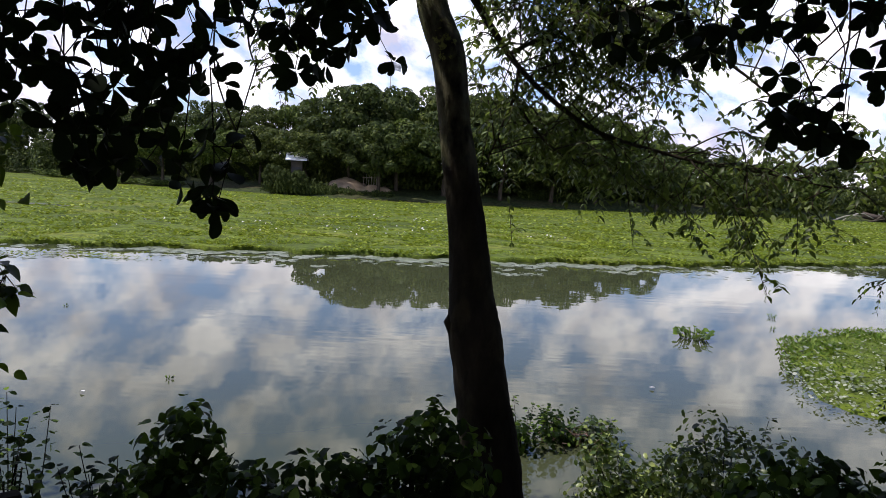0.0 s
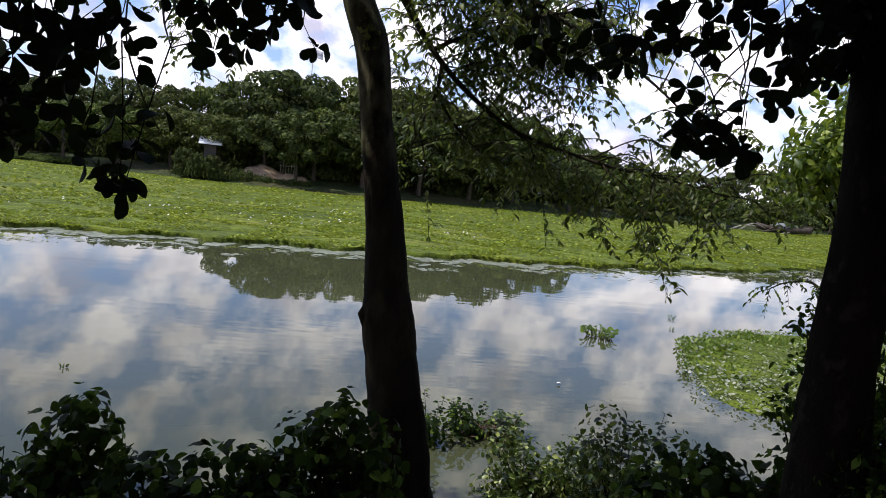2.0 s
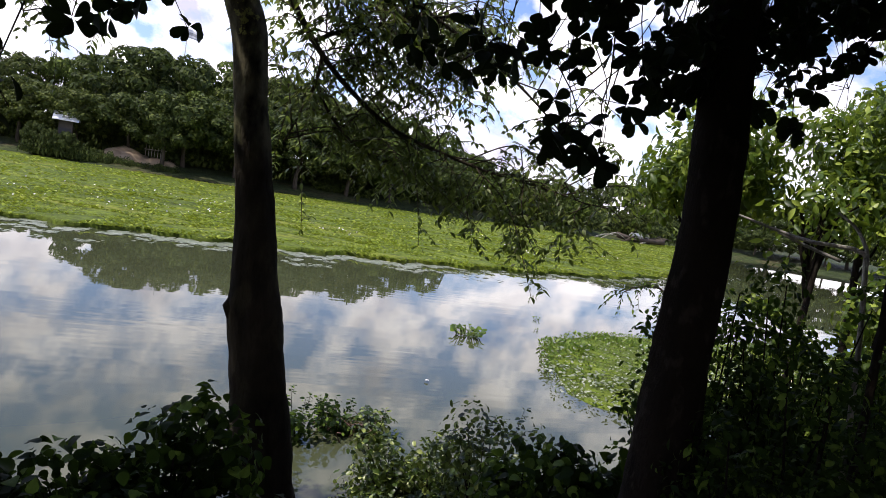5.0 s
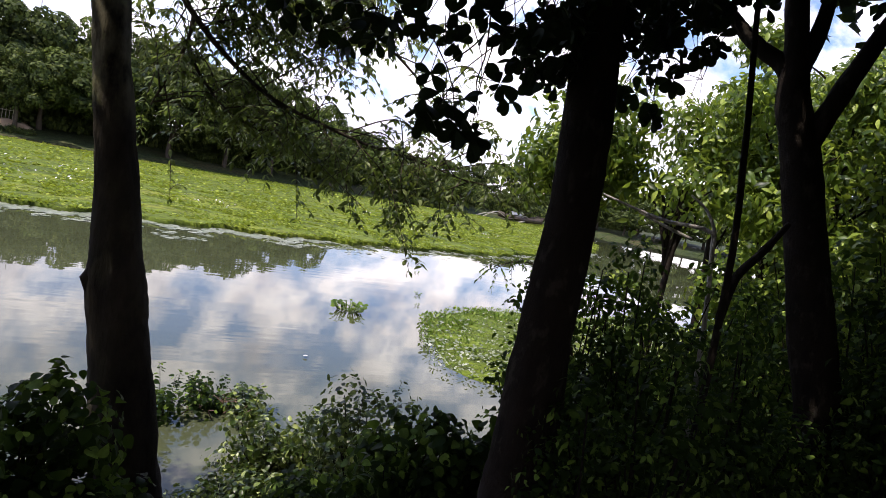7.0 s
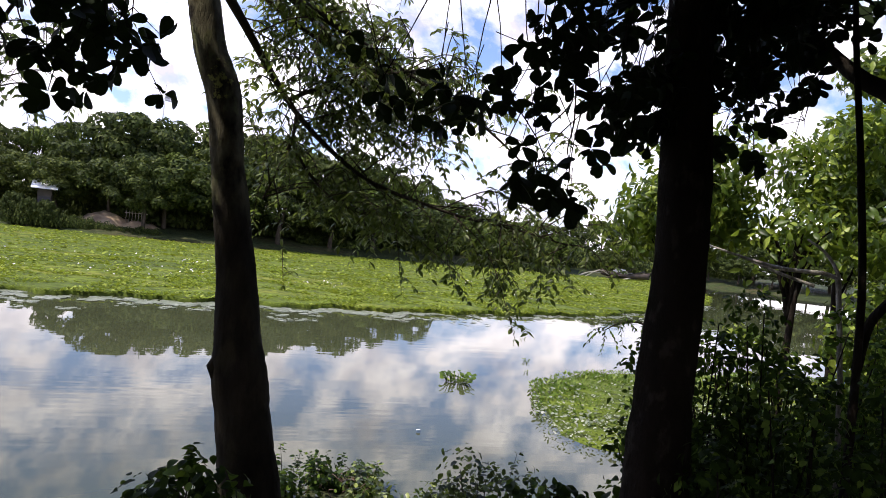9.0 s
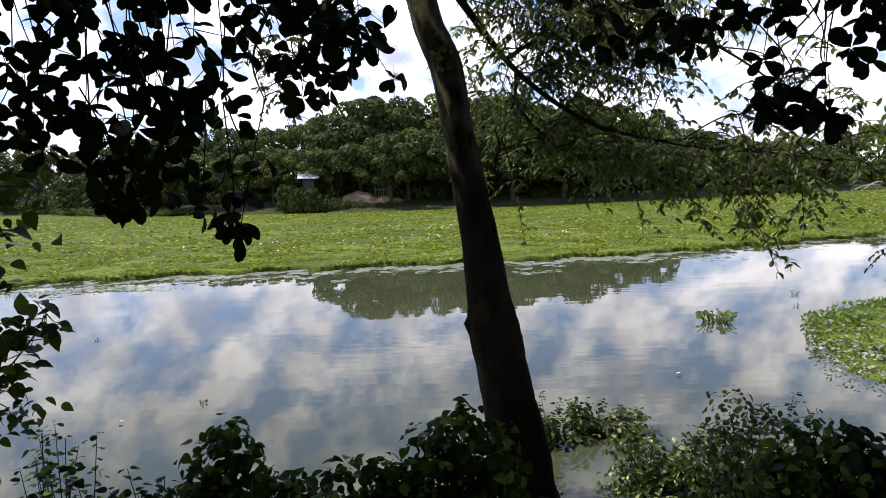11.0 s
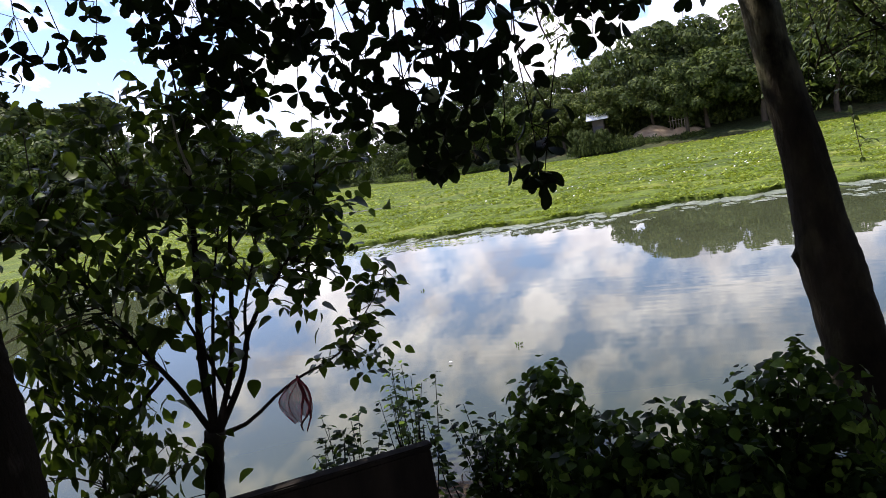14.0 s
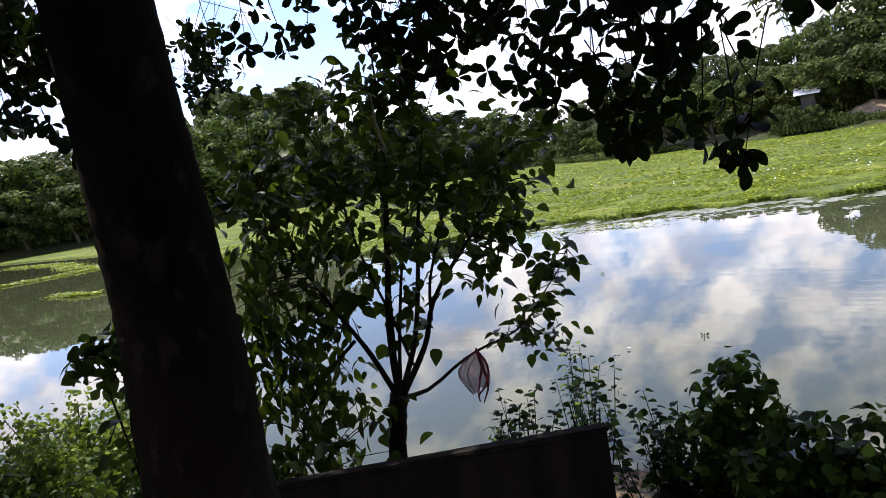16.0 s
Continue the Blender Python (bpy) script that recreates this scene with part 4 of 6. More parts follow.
def sprays(tree, base, anchors, dist, seed, per=3, single=300):
    """Drooping twigs with leaf rosettes round the given bearings and elevations."""
    rng = np.random.default_rng(seed)
    sets, twigs = [], []
    for az, el, *rest in anchors:
        d = rest[0] if rest else dist * rng.uniform(0.9, 1.12)
        c = aed(az, el, d)
        top = c + [rng.normal(0, 0.10), rng.normal(0, 0.10), rng.uniform(0.35, 0.6)]
        twigs.append(tube(curve([top, 0.5 * (top + c) + rng.normal(0, 0.03, 3), c], 6), [0.0028, 0.0018], 5))
        sets.append(rosette(c, -unit(c - [0, 0, 2.8]) * 1.1 + rng.normal(0, 0.6, 3) + [0, 0, -0.4], int(rng.integers(5, 9)), rng))
        for j in range(per - 1):
            e = c + rng.normal(0, 0.085, 3) + [0, 0, 0.06 + 0.07 * j]
            twigs.append(tube([0.6 * c + 0.4 * top, e], [0.002, 0.0015], 4))
            sets.append(rosette(e, -unit(c - [0, 0, 2.8]) * 0.8 + rng.normal(0, 0.7, 3) + [0, 0, -0.3], int(rng.integers(4, 8)), rng))
    part("twigwork", mesh("twigs", *local(joined(twigs), base), BARK_DARK), tree, kind="stuff")
    count, near = 0, []
    for k, s in enumerate(sets):
        if count + len(s[0]) > single:
            break
        count += len(s[0])
        near.append(s)
    leaf_objects(tree, base, near, rng)
    rest = sets[len(near):]
    return [np.concatenate([s[i] for s in rest]) for i in range(4)] if rest else None


def foliage(tree, base, P, D, N, L, ratio, shape, mat, name="foliage"):
    return part(name, mesh(name, *local(leaves(P, D, N, L, L * ratio, shape), base), mat), tree, kind="stuff")


def canopy(tree, base, lo, hi, count, seed, size=0.17, clump=7, loose=0.10):
    """An unseen roof of leaves overhead, added to shade the bank."""
    rng = np.random.default_rng(seed)
    c = np.stack([rng.uniform(lo[i], hi[i], count // clump) for i in range(3)], -1)
    P = np.repeat(c, clump, 0) + rng.normal(0, loose, (len(c) * clump, 3))
    k = len(P)
    D = ball(k, rng) * [1, 1, 0.5] + [0, 0, -0.2]
    N = ball(k, rng) * 0.7 + [0, 0, 1]
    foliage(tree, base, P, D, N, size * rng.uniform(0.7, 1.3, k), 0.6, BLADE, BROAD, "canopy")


# mottled leaning tree at the water's edge, with light drooping foliage
base = (0.47, 4.12, 0.15)
t_mid = thing("pond_tree", base, "leaning mottled tree trunk with light feathery foliage", "tree")
trunk_pts = [(0.50, 4.12, -0.1), (0.43, 4.08, 0.82), (0.31, 4.09, 1.47), (0.235, 4.09, 1.93), (0.18, 4.10, 2.37), (0.05, 4.10, 3.12), (-0.01, 4.10, 3.50), (-0.12, 4.10, 3.81), (-0.20, 4.15, 4.4), (-0.1, 4.3, 5.4), (0.3, 4.5, 6.6)]
trunk_r = [0.26, 0.195, 0.165, 0.148, 0.115, 0.099, 0.099, 0.090, 0.085, 0.07, 0.04]
tv, tf = limb(trunk_pts, trunk_r, 130, 28, 0.012, 4, 0.13)
tb, tbf = tube([(0.10, 4.05, 1.98), (0.085, 4.04, 1.93), (0.10, 4.05, 1.86)], [0.02, 0.035, 0.02], 8)
part("trunk", mesh("trunk", *local(joined([(tv, tf), (tb, tbf)]), base), BARK), t_mid)
LONG_LIMBS = [
    ([(-0.16, 4.12, 4.25), (0.06, 4.6, 4.08), (0.32, 4.99, 3.82), (0.50, 4.98, 3.60), (0.76, 4.95, 3.37), (1.08, 4.90, 3.17), (1.45, 4.81, 3.06), (1.80, 4.71, 2.98), (2.2, 4.6, 2.93), (2.55, 4.5, 2.86)], [0.04, 0.032, 0.027, 0.023, 0.019, 0.015, 0.012, 0.009, 0.005]),
    ([(0.43, 4.985, 3.69), (0.67, 4.96, 3.82), (1.13, 4.87, 3.98), (1.6, 4.8, 4.1)], [0.020, 0.016, 0.012, 0.008]),
    ([(0.50, 4.98, 3.60), (0.48, 4.98, 3.40), (0.38, 4.99, 3.11), (0.32, 4.99, 2.95)], [0.017, 0.014, 0.010, 0.005]),
    ([(0.48, 4.98, 3.40), (0.61, 4.96, 3.20), (0.82, 4.93, 3.01), (1.05, 4.89, 2.92)], [0.014, 0.012, 0.008, 0.004]),
    ([(-0.15, 4.15, 4.4), (0.5, 4.9, 4.35), (1.2, 5.0, 4.08), (1.95, 4.9, 3.7), (2.5, 4.75, 3.25)], [0.04, 0.03, 0.02, 0.012, 0.005]),
    ([(-0.10, 4.3, 4.3), (0.3, 5.0, 4.45), (0.75, 5.3, 4.25), (1.2, 5.4, 3.95), (1.5, 5.4, 3.65)], [0.03, 0.022, 0.016, 0.010, 0.004]),
    ([(-0.15, 4.2, 4.6), (0.2, 5.1, 4.42), (0.7, 5.4, 4.25), (1.2, 5.4, 4.08), (1.7, 5.3, 3.9)], [0.03, 0.022, 0.016, 0.010, 0.004]),
    ([(-0.18, 4.15, 4.4), (-0.7, 4.8, 4.6), (-1.25, 5.2, 4.3), (-1.55, 5.4, 3.85), (-1.5, 5.5, 3.5)], [0.04, 0.03, 0.02, 0.01, 0.005]),
]
rng = np.random.default_rng(51)
P, D, N, L, sub = [], [], [], [], []


def feathery(tw, keep):
    """Paired slender leaves along a twig."""
    axis = unit(np.gradient(tw, axis=0))
    for q in range(1, len(tw)):
        for side in (-1, 1):
            if rng.random() > keep:
                continue
            sd = unit(np.cross(axis[q], [0, 0, 1.0]) + 1e-6) * side
            P.append(tw[q])
            D.append(axis[q] * 0.6 + sd + [0, 0, -0.4] + rng.normal(0, 0.25, 3))
            N.append(np.array([0, 0, 1.0]) + rng.normal(0, 0.4, 3))
            L.append(rng.uniform(0.048, 0.085))


for i, (pts, rad) in enumerate(LONG_LIMBS):
    part("limb", mesh("limb", *local(limb(pts, [0.88 * r for r in rad], 26, 8, 0.03, i), base), TWIG), t_mid)
    line = curve(pts, 60)
    shoots = (46, 36, 9, 12, 24, 46, 52, 18)[i]
    for j in range(shoots):
        u = 0.10 + 0.90 * (j + rng.random()) / shoots
        foot = line[min(int(u * 59), 59)]
        ln = rng.uniform(0.4, 0.95) * (1.0 if i in (0, 4) else 0.7)
        out = unit(np.array([rng.normal(0.5, 0.6), rng.normal(0, 0.6), rng.normal(0.12, 0.5)]))
        br = curve([foot, foot + out * ln * 0.55 + [0, 0, 0.04], foot + out * ln + [0, 0, -0.30 * ln]], 16)
        sub.append(tube(br, [0.006, 0.002], 4))
        feathery(br[8:], 0.7)
        for w in range(int(rng.integers(3, 7))):
            f2 = br[int(rng.uniform(3, 15))]
            l2 = rng.uniform(0.14, 0.34)
            o2 = unit(rng.normal(0, 1, 3) * [1, 1, 0.6] + [0.2, 0, -0.35])
            tw = curve([f2, f2 + o2 * l2 * 0.5, f2 + o2 * l2 + [0, 0, -0.25 * l2]], 8)
            sub.append(tube(tw, [0.0035, 0.0012], 3))
            feathery(tw, 0.62)
for j in range(21):
    # hanging twigs below the long limb
    foot = curve(LONG_LIMBS[0][0], 60)[int(rng.uniform(28, 59.9))]
    ln = rng.uniform(0.28, 0.62)
    tw = curve([foot, foot + [rng.normal(0, 0.12), rng.normal(0, 0.12), -0.4 * ln], foot + [rng.normal(0.05, 0.2), rng.normal(0, 0.2), -ln]], 13)
    sub.append(tube(tw, [0.005, 0.002], 4))
    feathery(tw[3:], 0.8)
    for w in range(4):
        f2 = tw[int(rng.uniform(4, 12))]
        o2 = unit(rng.normal(0, 1, 3) * [1, 1, 0.4] + [0, 0, -0.6])
        t2 = curve([f2, f2 + o2 * 0.09, f2 + o2 * 0.17 + [0, 0, -0.05]], 6)
        feathery(t2, 0.85)
part("twigwork", mesh("twigs", *local(joined(sub), base), TWIG), t_mid, kind="stuff")
foliage(t_mid, base, np.array(P), np.array(D), np.array(N), 0.90 * np.array(L), 0.42, LANCE, FINE)

# broad-leaf roof added out of view, placed to steer sun onto trunk and shrubs
canopy(t_mid, base, (-4.0, 2.0, 5.2), (0.95, 3.75, 6.6), 7000, 70, 0.14, 18, 0.2)
canopy(t_mid, base, (-6.0, 3.6, 5.2), (-1.7, 5.4, 6.6), 3600, 69, 0.14, 18, 0.2)

# straight tree to its right
base = (2.25, 2.77, 0.55)
t_right = thing("bank_tree", base, "straight dark tree trunk in deep shade on the bank", "tree")
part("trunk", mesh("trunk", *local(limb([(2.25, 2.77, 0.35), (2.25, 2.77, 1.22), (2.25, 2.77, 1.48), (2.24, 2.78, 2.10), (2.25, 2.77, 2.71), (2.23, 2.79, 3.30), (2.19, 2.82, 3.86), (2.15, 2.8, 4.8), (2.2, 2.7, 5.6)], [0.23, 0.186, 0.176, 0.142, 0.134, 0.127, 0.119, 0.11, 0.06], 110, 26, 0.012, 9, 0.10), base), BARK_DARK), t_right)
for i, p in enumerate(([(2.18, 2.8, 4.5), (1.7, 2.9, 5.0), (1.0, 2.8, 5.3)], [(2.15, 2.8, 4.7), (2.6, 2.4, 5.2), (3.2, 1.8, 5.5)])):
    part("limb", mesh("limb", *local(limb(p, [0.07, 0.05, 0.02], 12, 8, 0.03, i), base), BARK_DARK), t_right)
canopy(t_right, base, (-0.5, -5.5, 4.55), (4.6, 3.4, 5.9), 17000, 71, 0.17, 10, 0.13)
sprays(t_right, base, [(19.2, 9.4), (25.4, 8.6), (29.4, 6.5), (29.8, 3.8), (26.1, 4.6), (28.5, 4.5), (32.9, 10.7), (15, 11.3), (12.3, 11.5), (21, 12.2), (23.9, 12), (27.2, 11.5), (17.8, 13.3), (35, 10.4), (13, 13.1), (23.3, 13.8), (30.5, 12.3), (33.3, 13), (26.5, 13.5), (29.2, 13.8), (21.2, 10.8), (32.6, 10.3)], 2.75, 72, 2, 420)

# forked tree further right
base = (4.2, 2.36, 0.55)
t_fork = thing("forked_tree", base, "dark forked tree with broad leaves overhanging the bank", "tree")
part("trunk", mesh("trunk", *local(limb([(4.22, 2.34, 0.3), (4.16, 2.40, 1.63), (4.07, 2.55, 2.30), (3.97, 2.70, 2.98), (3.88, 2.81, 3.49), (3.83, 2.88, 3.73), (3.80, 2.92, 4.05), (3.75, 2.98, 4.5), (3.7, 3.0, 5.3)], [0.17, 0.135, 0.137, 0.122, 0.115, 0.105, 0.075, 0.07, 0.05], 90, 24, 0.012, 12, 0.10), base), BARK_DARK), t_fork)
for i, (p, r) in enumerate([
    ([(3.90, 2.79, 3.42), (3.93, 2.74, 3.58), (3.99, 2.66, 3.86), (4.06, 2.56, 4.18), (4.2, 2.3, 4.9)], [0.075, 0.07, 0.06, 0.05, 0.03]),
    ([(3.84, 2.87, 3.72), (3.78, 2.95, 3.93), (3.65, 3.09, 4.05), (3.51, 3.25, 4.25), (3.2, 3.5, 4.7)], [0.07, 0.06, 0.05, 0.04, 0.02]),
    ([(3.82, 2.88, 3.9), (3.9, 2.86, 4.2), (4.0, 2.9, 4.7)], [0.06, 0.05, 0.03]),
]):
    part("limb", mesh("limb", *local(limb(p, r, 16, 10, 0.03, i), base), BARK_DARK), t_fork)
sprays(t_fork, base, [(40.5, 13, 3.7), (43, 14.3, 3.9), (44.5, 11.4, 3.9), (40.4, 9.4, 3.8), (43.4, 8.1, 4.0), (45.9, 13.4, 4.0), (46.1, 16.4, 4.1), (48.4, 17.9, 4.2), (54.4, 18.4, 4.3), (57.7, 17.4, 4.4), (52, 18.6, 4.3), (45.9, 9.4, 4.0), (39, 15, 3.6), (37, 12.5, 3.5), (35.5, 14, 3.3), (38, 10, 3.6), (42, 11, 3.8)], 3.9, 73, 8, 420)
hang = sprays(t_fork, base, [(float(a), float(e), float(d)) for a, e, d in zip(*[np.random.default_rng(79).uniform(lo, hi, 80) for lo, hi in ((17, 60), (14.0, 23), (2.7, 4.4))]) if a > 26 or e > 17.5] + [(float(a), float(e), float(d)) for a, e, d in zip(*[np.random.default_rng(81).uniform(lo, hi, 30) for lo, hi in ((33, 47), (9.5, 17), (3.3, 4.3))])], 3.5, 80, 5, 0)
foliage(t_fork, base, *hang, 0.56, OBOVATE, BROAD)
canopy(t_fork, base, (2.0, -7.0, 4.75), (9.5, 4.0, 6.4), 18000, 74, 0.17, 16, 0.18)

# heavy trunk close by on the left
base = (-1.63, 0.65, 1.15)
t_left = thing("shade_tree", base, "heavy dark tree trunk with broad glossy leaves overhead", "tree")
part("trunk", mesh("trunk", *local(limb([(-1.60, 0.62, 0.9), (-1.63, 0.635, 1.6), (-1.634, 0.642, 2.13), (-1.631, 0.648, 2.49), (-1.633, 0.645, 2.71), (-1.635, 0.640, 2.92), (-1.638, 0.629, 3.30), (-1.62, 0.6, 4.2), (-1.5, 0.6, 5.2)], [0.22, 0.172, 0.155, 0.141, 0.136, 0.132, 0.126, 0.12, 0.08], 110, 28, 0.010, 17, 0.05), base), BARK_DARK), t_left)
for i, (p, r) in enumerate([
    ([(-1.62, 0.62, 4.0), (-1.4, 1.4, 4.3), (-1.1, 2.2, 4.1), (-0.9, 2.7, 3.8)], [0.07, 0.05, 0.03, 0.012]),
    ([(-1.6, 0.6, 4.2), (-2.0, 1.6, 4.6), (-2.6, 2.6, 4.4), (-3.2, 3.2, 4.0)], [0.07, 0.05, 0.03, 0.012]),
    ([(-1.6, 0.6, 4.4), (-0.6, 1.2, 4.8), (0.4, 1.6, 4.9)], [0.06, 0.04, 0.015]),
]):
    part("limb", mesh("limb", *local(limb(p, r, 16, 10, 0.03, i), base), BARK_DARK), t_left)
sprays(t_left, base, [(-26.6, 7.8), (-25.5, 5.3), (-21.5, 4.3), (-23.7, 2.4), (-26.8, -0.4), (-23.9, -0.8), (-21.1, -1.8), (-18.5, -2.8), (-18.3, -4.0), (-12.4, 7.8), (-13.4, 10), (-9.5, 9.3), (-7.8, 10.5), (-16.7, 10.5), (-19.8, 9.4), (-20.2, 6.5), (-28.1, -1.0), (-23.1, 7.6), (-24.5, 8.9), (-11.3, 10.9), (-25.4, 2.1), (-28.9, 9.9), (-29.5, 6.1), (-26.1, 1.7)], 2.6, 75, 3, 480)
extra = np.random.default_rng(76)
hang = sprays(t_left, base, [(-58.7, 13.2, 3.8), (-56.2, 11.4, 3.7), (-52.9, 10.7, 3.6), (-51.2, 12.6, 3.6), (-47.7, 12.6, 3.6), (-45.6, 11.5, 3.5), (-42.9, 11.6, 3.4), (-41, 9.2, 3.4), (-38.4, 10.5, 3.3), (-35.6, 10.5, 3.2), (-33.6, 8.9, 3.1), (-32.6, 6.5, 3.0), (-37.1, 7.2, 3.3), (-40.8, 7.4, 3.4), (-35, 5.6, 3.1), (-32.1, 3.3, 3.0), (-43, 8.1, 3.5), (-44.6, 10.3, 3.5), (-39.5, 6.9, 3.3), (-31, 8, 3.0), (-69, 12, 3.3), (-72, 12, 3.4), (-70, 8.5, 3.4), (-71, 14, 3.4), (-69.5, 5.5, 3.4), (-73, 9, 3.5)] + [(float(a), float(e), float(d)) for a, e, d in zip(*[extra.uniform(lo, hi, 48) for lo, hi in ((-60, -7), (10.0, 19), (2.5, 3.6))]) if a > -46 or e > 15], 3.2, 77, 3, 0)
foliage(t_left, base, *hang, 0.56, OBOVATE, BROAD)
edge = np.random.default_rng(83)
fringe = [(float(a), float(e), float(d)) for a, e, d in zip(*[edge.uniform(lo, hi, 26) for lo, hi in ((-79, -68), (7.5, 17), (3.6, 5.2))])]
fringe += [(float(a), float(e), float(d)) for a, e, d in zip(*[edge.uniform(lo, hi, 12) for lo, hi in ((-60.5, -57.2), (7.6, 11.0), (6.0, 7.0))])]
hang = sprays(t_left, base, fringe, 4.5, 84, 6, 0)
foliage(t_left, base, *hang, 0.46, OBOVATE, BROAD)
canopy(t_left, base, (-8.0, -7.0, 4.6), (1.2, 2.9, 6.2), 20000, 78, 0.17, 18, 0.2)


# ---- sapling with a torn net ----
base = (-2.79, 2.30, ground_z(-2.79, 2.30) - 0.05)
sap = thing("sapling", base, "multi-stemmed sapling with heart-shaped green leaves", "tree")
part("trunk", mesh("trunk", *local(limb([(-2.80, 2.29, base[2]), (-2.78, 2.31, 1.21), (-2.76, 2.34, 1.45), (-2.73, 2.36, 1.60)], [0.065, 0.052, 0.05, 0.055], 16, 12, 0.05, 3), base), BARK), sap)
STEMS = [
    ([(-2.73, 2.36, 1.56), (-2.72, 2.37, 2.0), (-2.66, 2.43, 2.54), (-2.62, 2.48, 3.1), (-2.62, 2.5, 3.45)], [0.030, 0.024, 0.018, 0.012, 0.005]),
    ([(-2.73, 2.37, 1.58), (-2.62, 2.47, 1.95), (-2.54, 2.56, 2.57), (-2.45, 2.6, 3.0)], [0.022, 0.018, 0.012, 0.005]),
    ([(-2.72, 2.37, 1.58), (-2.60, 2.50, 1.85), (-2.52, 2.57, 2.12), (-2.25, 2.79, 2.54), (-2.15, 2.86, 2.8)], [0.024, 0.020, 0.016, 0.010, 0.004]),
    ([(-2.74, 2.35, 1.60), (-2.82, 2.27, 1.88), (-2.95, 2.10, 2.3), (-3.1, 1.95, 2.8)], [0.022, 0.018, 0.012, 0.005]),
    ([(-2.74, 2.36, 1.60), (-2.75, 2.42, 2.0), (-2.85, 2.6, 2.6), (-2.9, 2.7, 3.0)], [0.018, 0.014, 0.010, 0.004]),
    ([(-2.74, 2.37, 1.57), (-2.67, 2.54, 1.57), (-2.54, 2.67, 1.68), (-2.43, 2.76, 1.75), (-2.30, 2.87, 1.80), (-2.20, 2.95, 1.88), (-2.14, 3.00, 1.98), (-2.04, 3.06, 2.12), (-1.98, 3.10, 2.24)], [0.020, 0.015, 0.012, 0.010, 0.008, 0.006, 0.005, 0.004, 0.003]),
    ([(-2.73, 2.37, 1.60), (-2.68, 2.40, 1.95), (-2.60, 2.44, 2.35), (-2.50, 2.50, 2.75)], [0.014, 0.012, 0.009, 0.004]),
    ([(-2.66, 2.44, 1.75), (-2.68, 2.36, 2.05), (-2.78, 2.30, 2.45), (-2.84, 2.28, 2.85)], [0.012, 0.010, 0.008, 0.004]),
    ([(-2.56, 2.54, 1.98), (-2.48, 2.50, 2.22), (-2.36, 2.52, 2.50), (-2.30, 2.56, 2.78)], [0.012, 0.010, 0.007, 0.003]),
    ([(-2.85, 2.22, 1.95), (-3.0, 2.05, 1.75), (-3.1, 1.95, 1.5), (-3.05, 2.0, 1.25)], [0.014, 0.010, 0.008, 0.003]),
]
rng = np.random.default_rng(91)
P, D, N, L, tw = [], [], [], [], []


def leafy(centre, spread, count, size, droop=0.4):
    for _ in range(count):
        P.append(centre + rng.normal(0, 1, 3) * spread)
        D.append(ball(1, rng)[0] * [1, 1, 0.6] + [0, 0, -droop])
        N.append(ball(1, rng)[0] * 0.8 + [0, 0, 0.9])
        L.append(size * rng.uniform(0.6, 1.3))


anchors = []
for i, (pts, rad) in enumerate(STEMS):
    part("stem", mesh("stem", *local(limb(pts, [0.8 * r for r in rad], 18, 8, 0.03, i), base), BARK_DARK), sap)
    if i != 5:
        anchors.append(curve(pts, 40)[14:])
anchors = np.vstack(anchors)
# the crown is a lopsided dome, thinner below; a drooping mass hangs from the low left stem
CROWN = [((-2.62, 2.48, 3.36), (0.09, 0.09, 0.10), 12), ((-2.66, 2.55, 3.12), (0.26, 0.30, 0.15), 38), ((-2.30, 2.70, 2.86), (0.26, 0.28, 0.16), 38), ((-2.95, 2.28, 2.96), (0.28, 0.28, 0.22), 42), ((-2.72, 2.42, 2.56), (0.36, 0.32, 0.13), 26), ((-2.66, 2.44, 2.34), (0.36, 0.32, 0.12), 30), ((-2.30, 2.74, 2.46), (0.14, 0.16, 0.12), 14),
         ((-2.20, 2.88, 2.66), (0.12, 0.15, 0.13), 18), ((-3.05, 1.98, 2.44), (0.17, 0.22, 0.24), 58), ((-3.02, 1.96, 1.92), (0.17, 0.20, 0.22), 48), ((-2.98, 2.00, 1.48), (0.17, 0.18, 0.16), 34)]
for centre, spread, count in CROWN:
    for _ in range(count):
        c = np.array(centre) + np.clip(rng.normal(0, 1, 3), -1.7, 1.7) * spread
        foot = anchors[int(np.argmin(np.linalg.norm(anchors - c - [0, 0, -0.12], axis=1)))]
        tw.append(tube(curve([foot, 0.5 * (foot + c) + [0, 0, 0.03], c], 5), [0.004, 0.002], 4))
        leafy(c, 0.06, 7, 0.084, 0.75 if centre[2] < 2.45 else 0.4)
drooping = [np.array(q) for q in (P, D, N, L)]
keep = (drooping[0][:, 0] < -2.86) & (drooping[0][:, 2] < 2.62)
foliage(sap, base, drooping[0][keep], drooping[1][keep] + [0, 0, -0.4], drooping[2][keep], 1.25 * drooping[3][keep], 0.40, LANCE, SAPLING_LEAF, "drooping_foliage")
P, D, N, L = [list(q[~keep]) for q in drooping]
line = curve(STEMS[5][0], 40)
for q in [k for k in range(19, 40) for _ in (0, 1)] + [39, 39, 38]:
    tip = line[q] + unit(rng.normal(0, 1, 3)) * [0.10, 0.10, 0.09]
    tw.append(tube([line[q], tip], [0.003, 0.0015], 4))
    leafy(tip, 0.022, 3, 0.080)
for q in (22, 24, 26, 28):
    tip = line[q] + np.array([0.08, 0.07, -0.14 + 0.02 * rng.normal()])
    tw.append(tube(curve([line[q], 0.5 * (line[q] + tip) + [0.02, 0.02, 0.02], tip], 5), [0.003, 0.0015], 4))
    leafy(tip, 0.05, 8, 0.062)
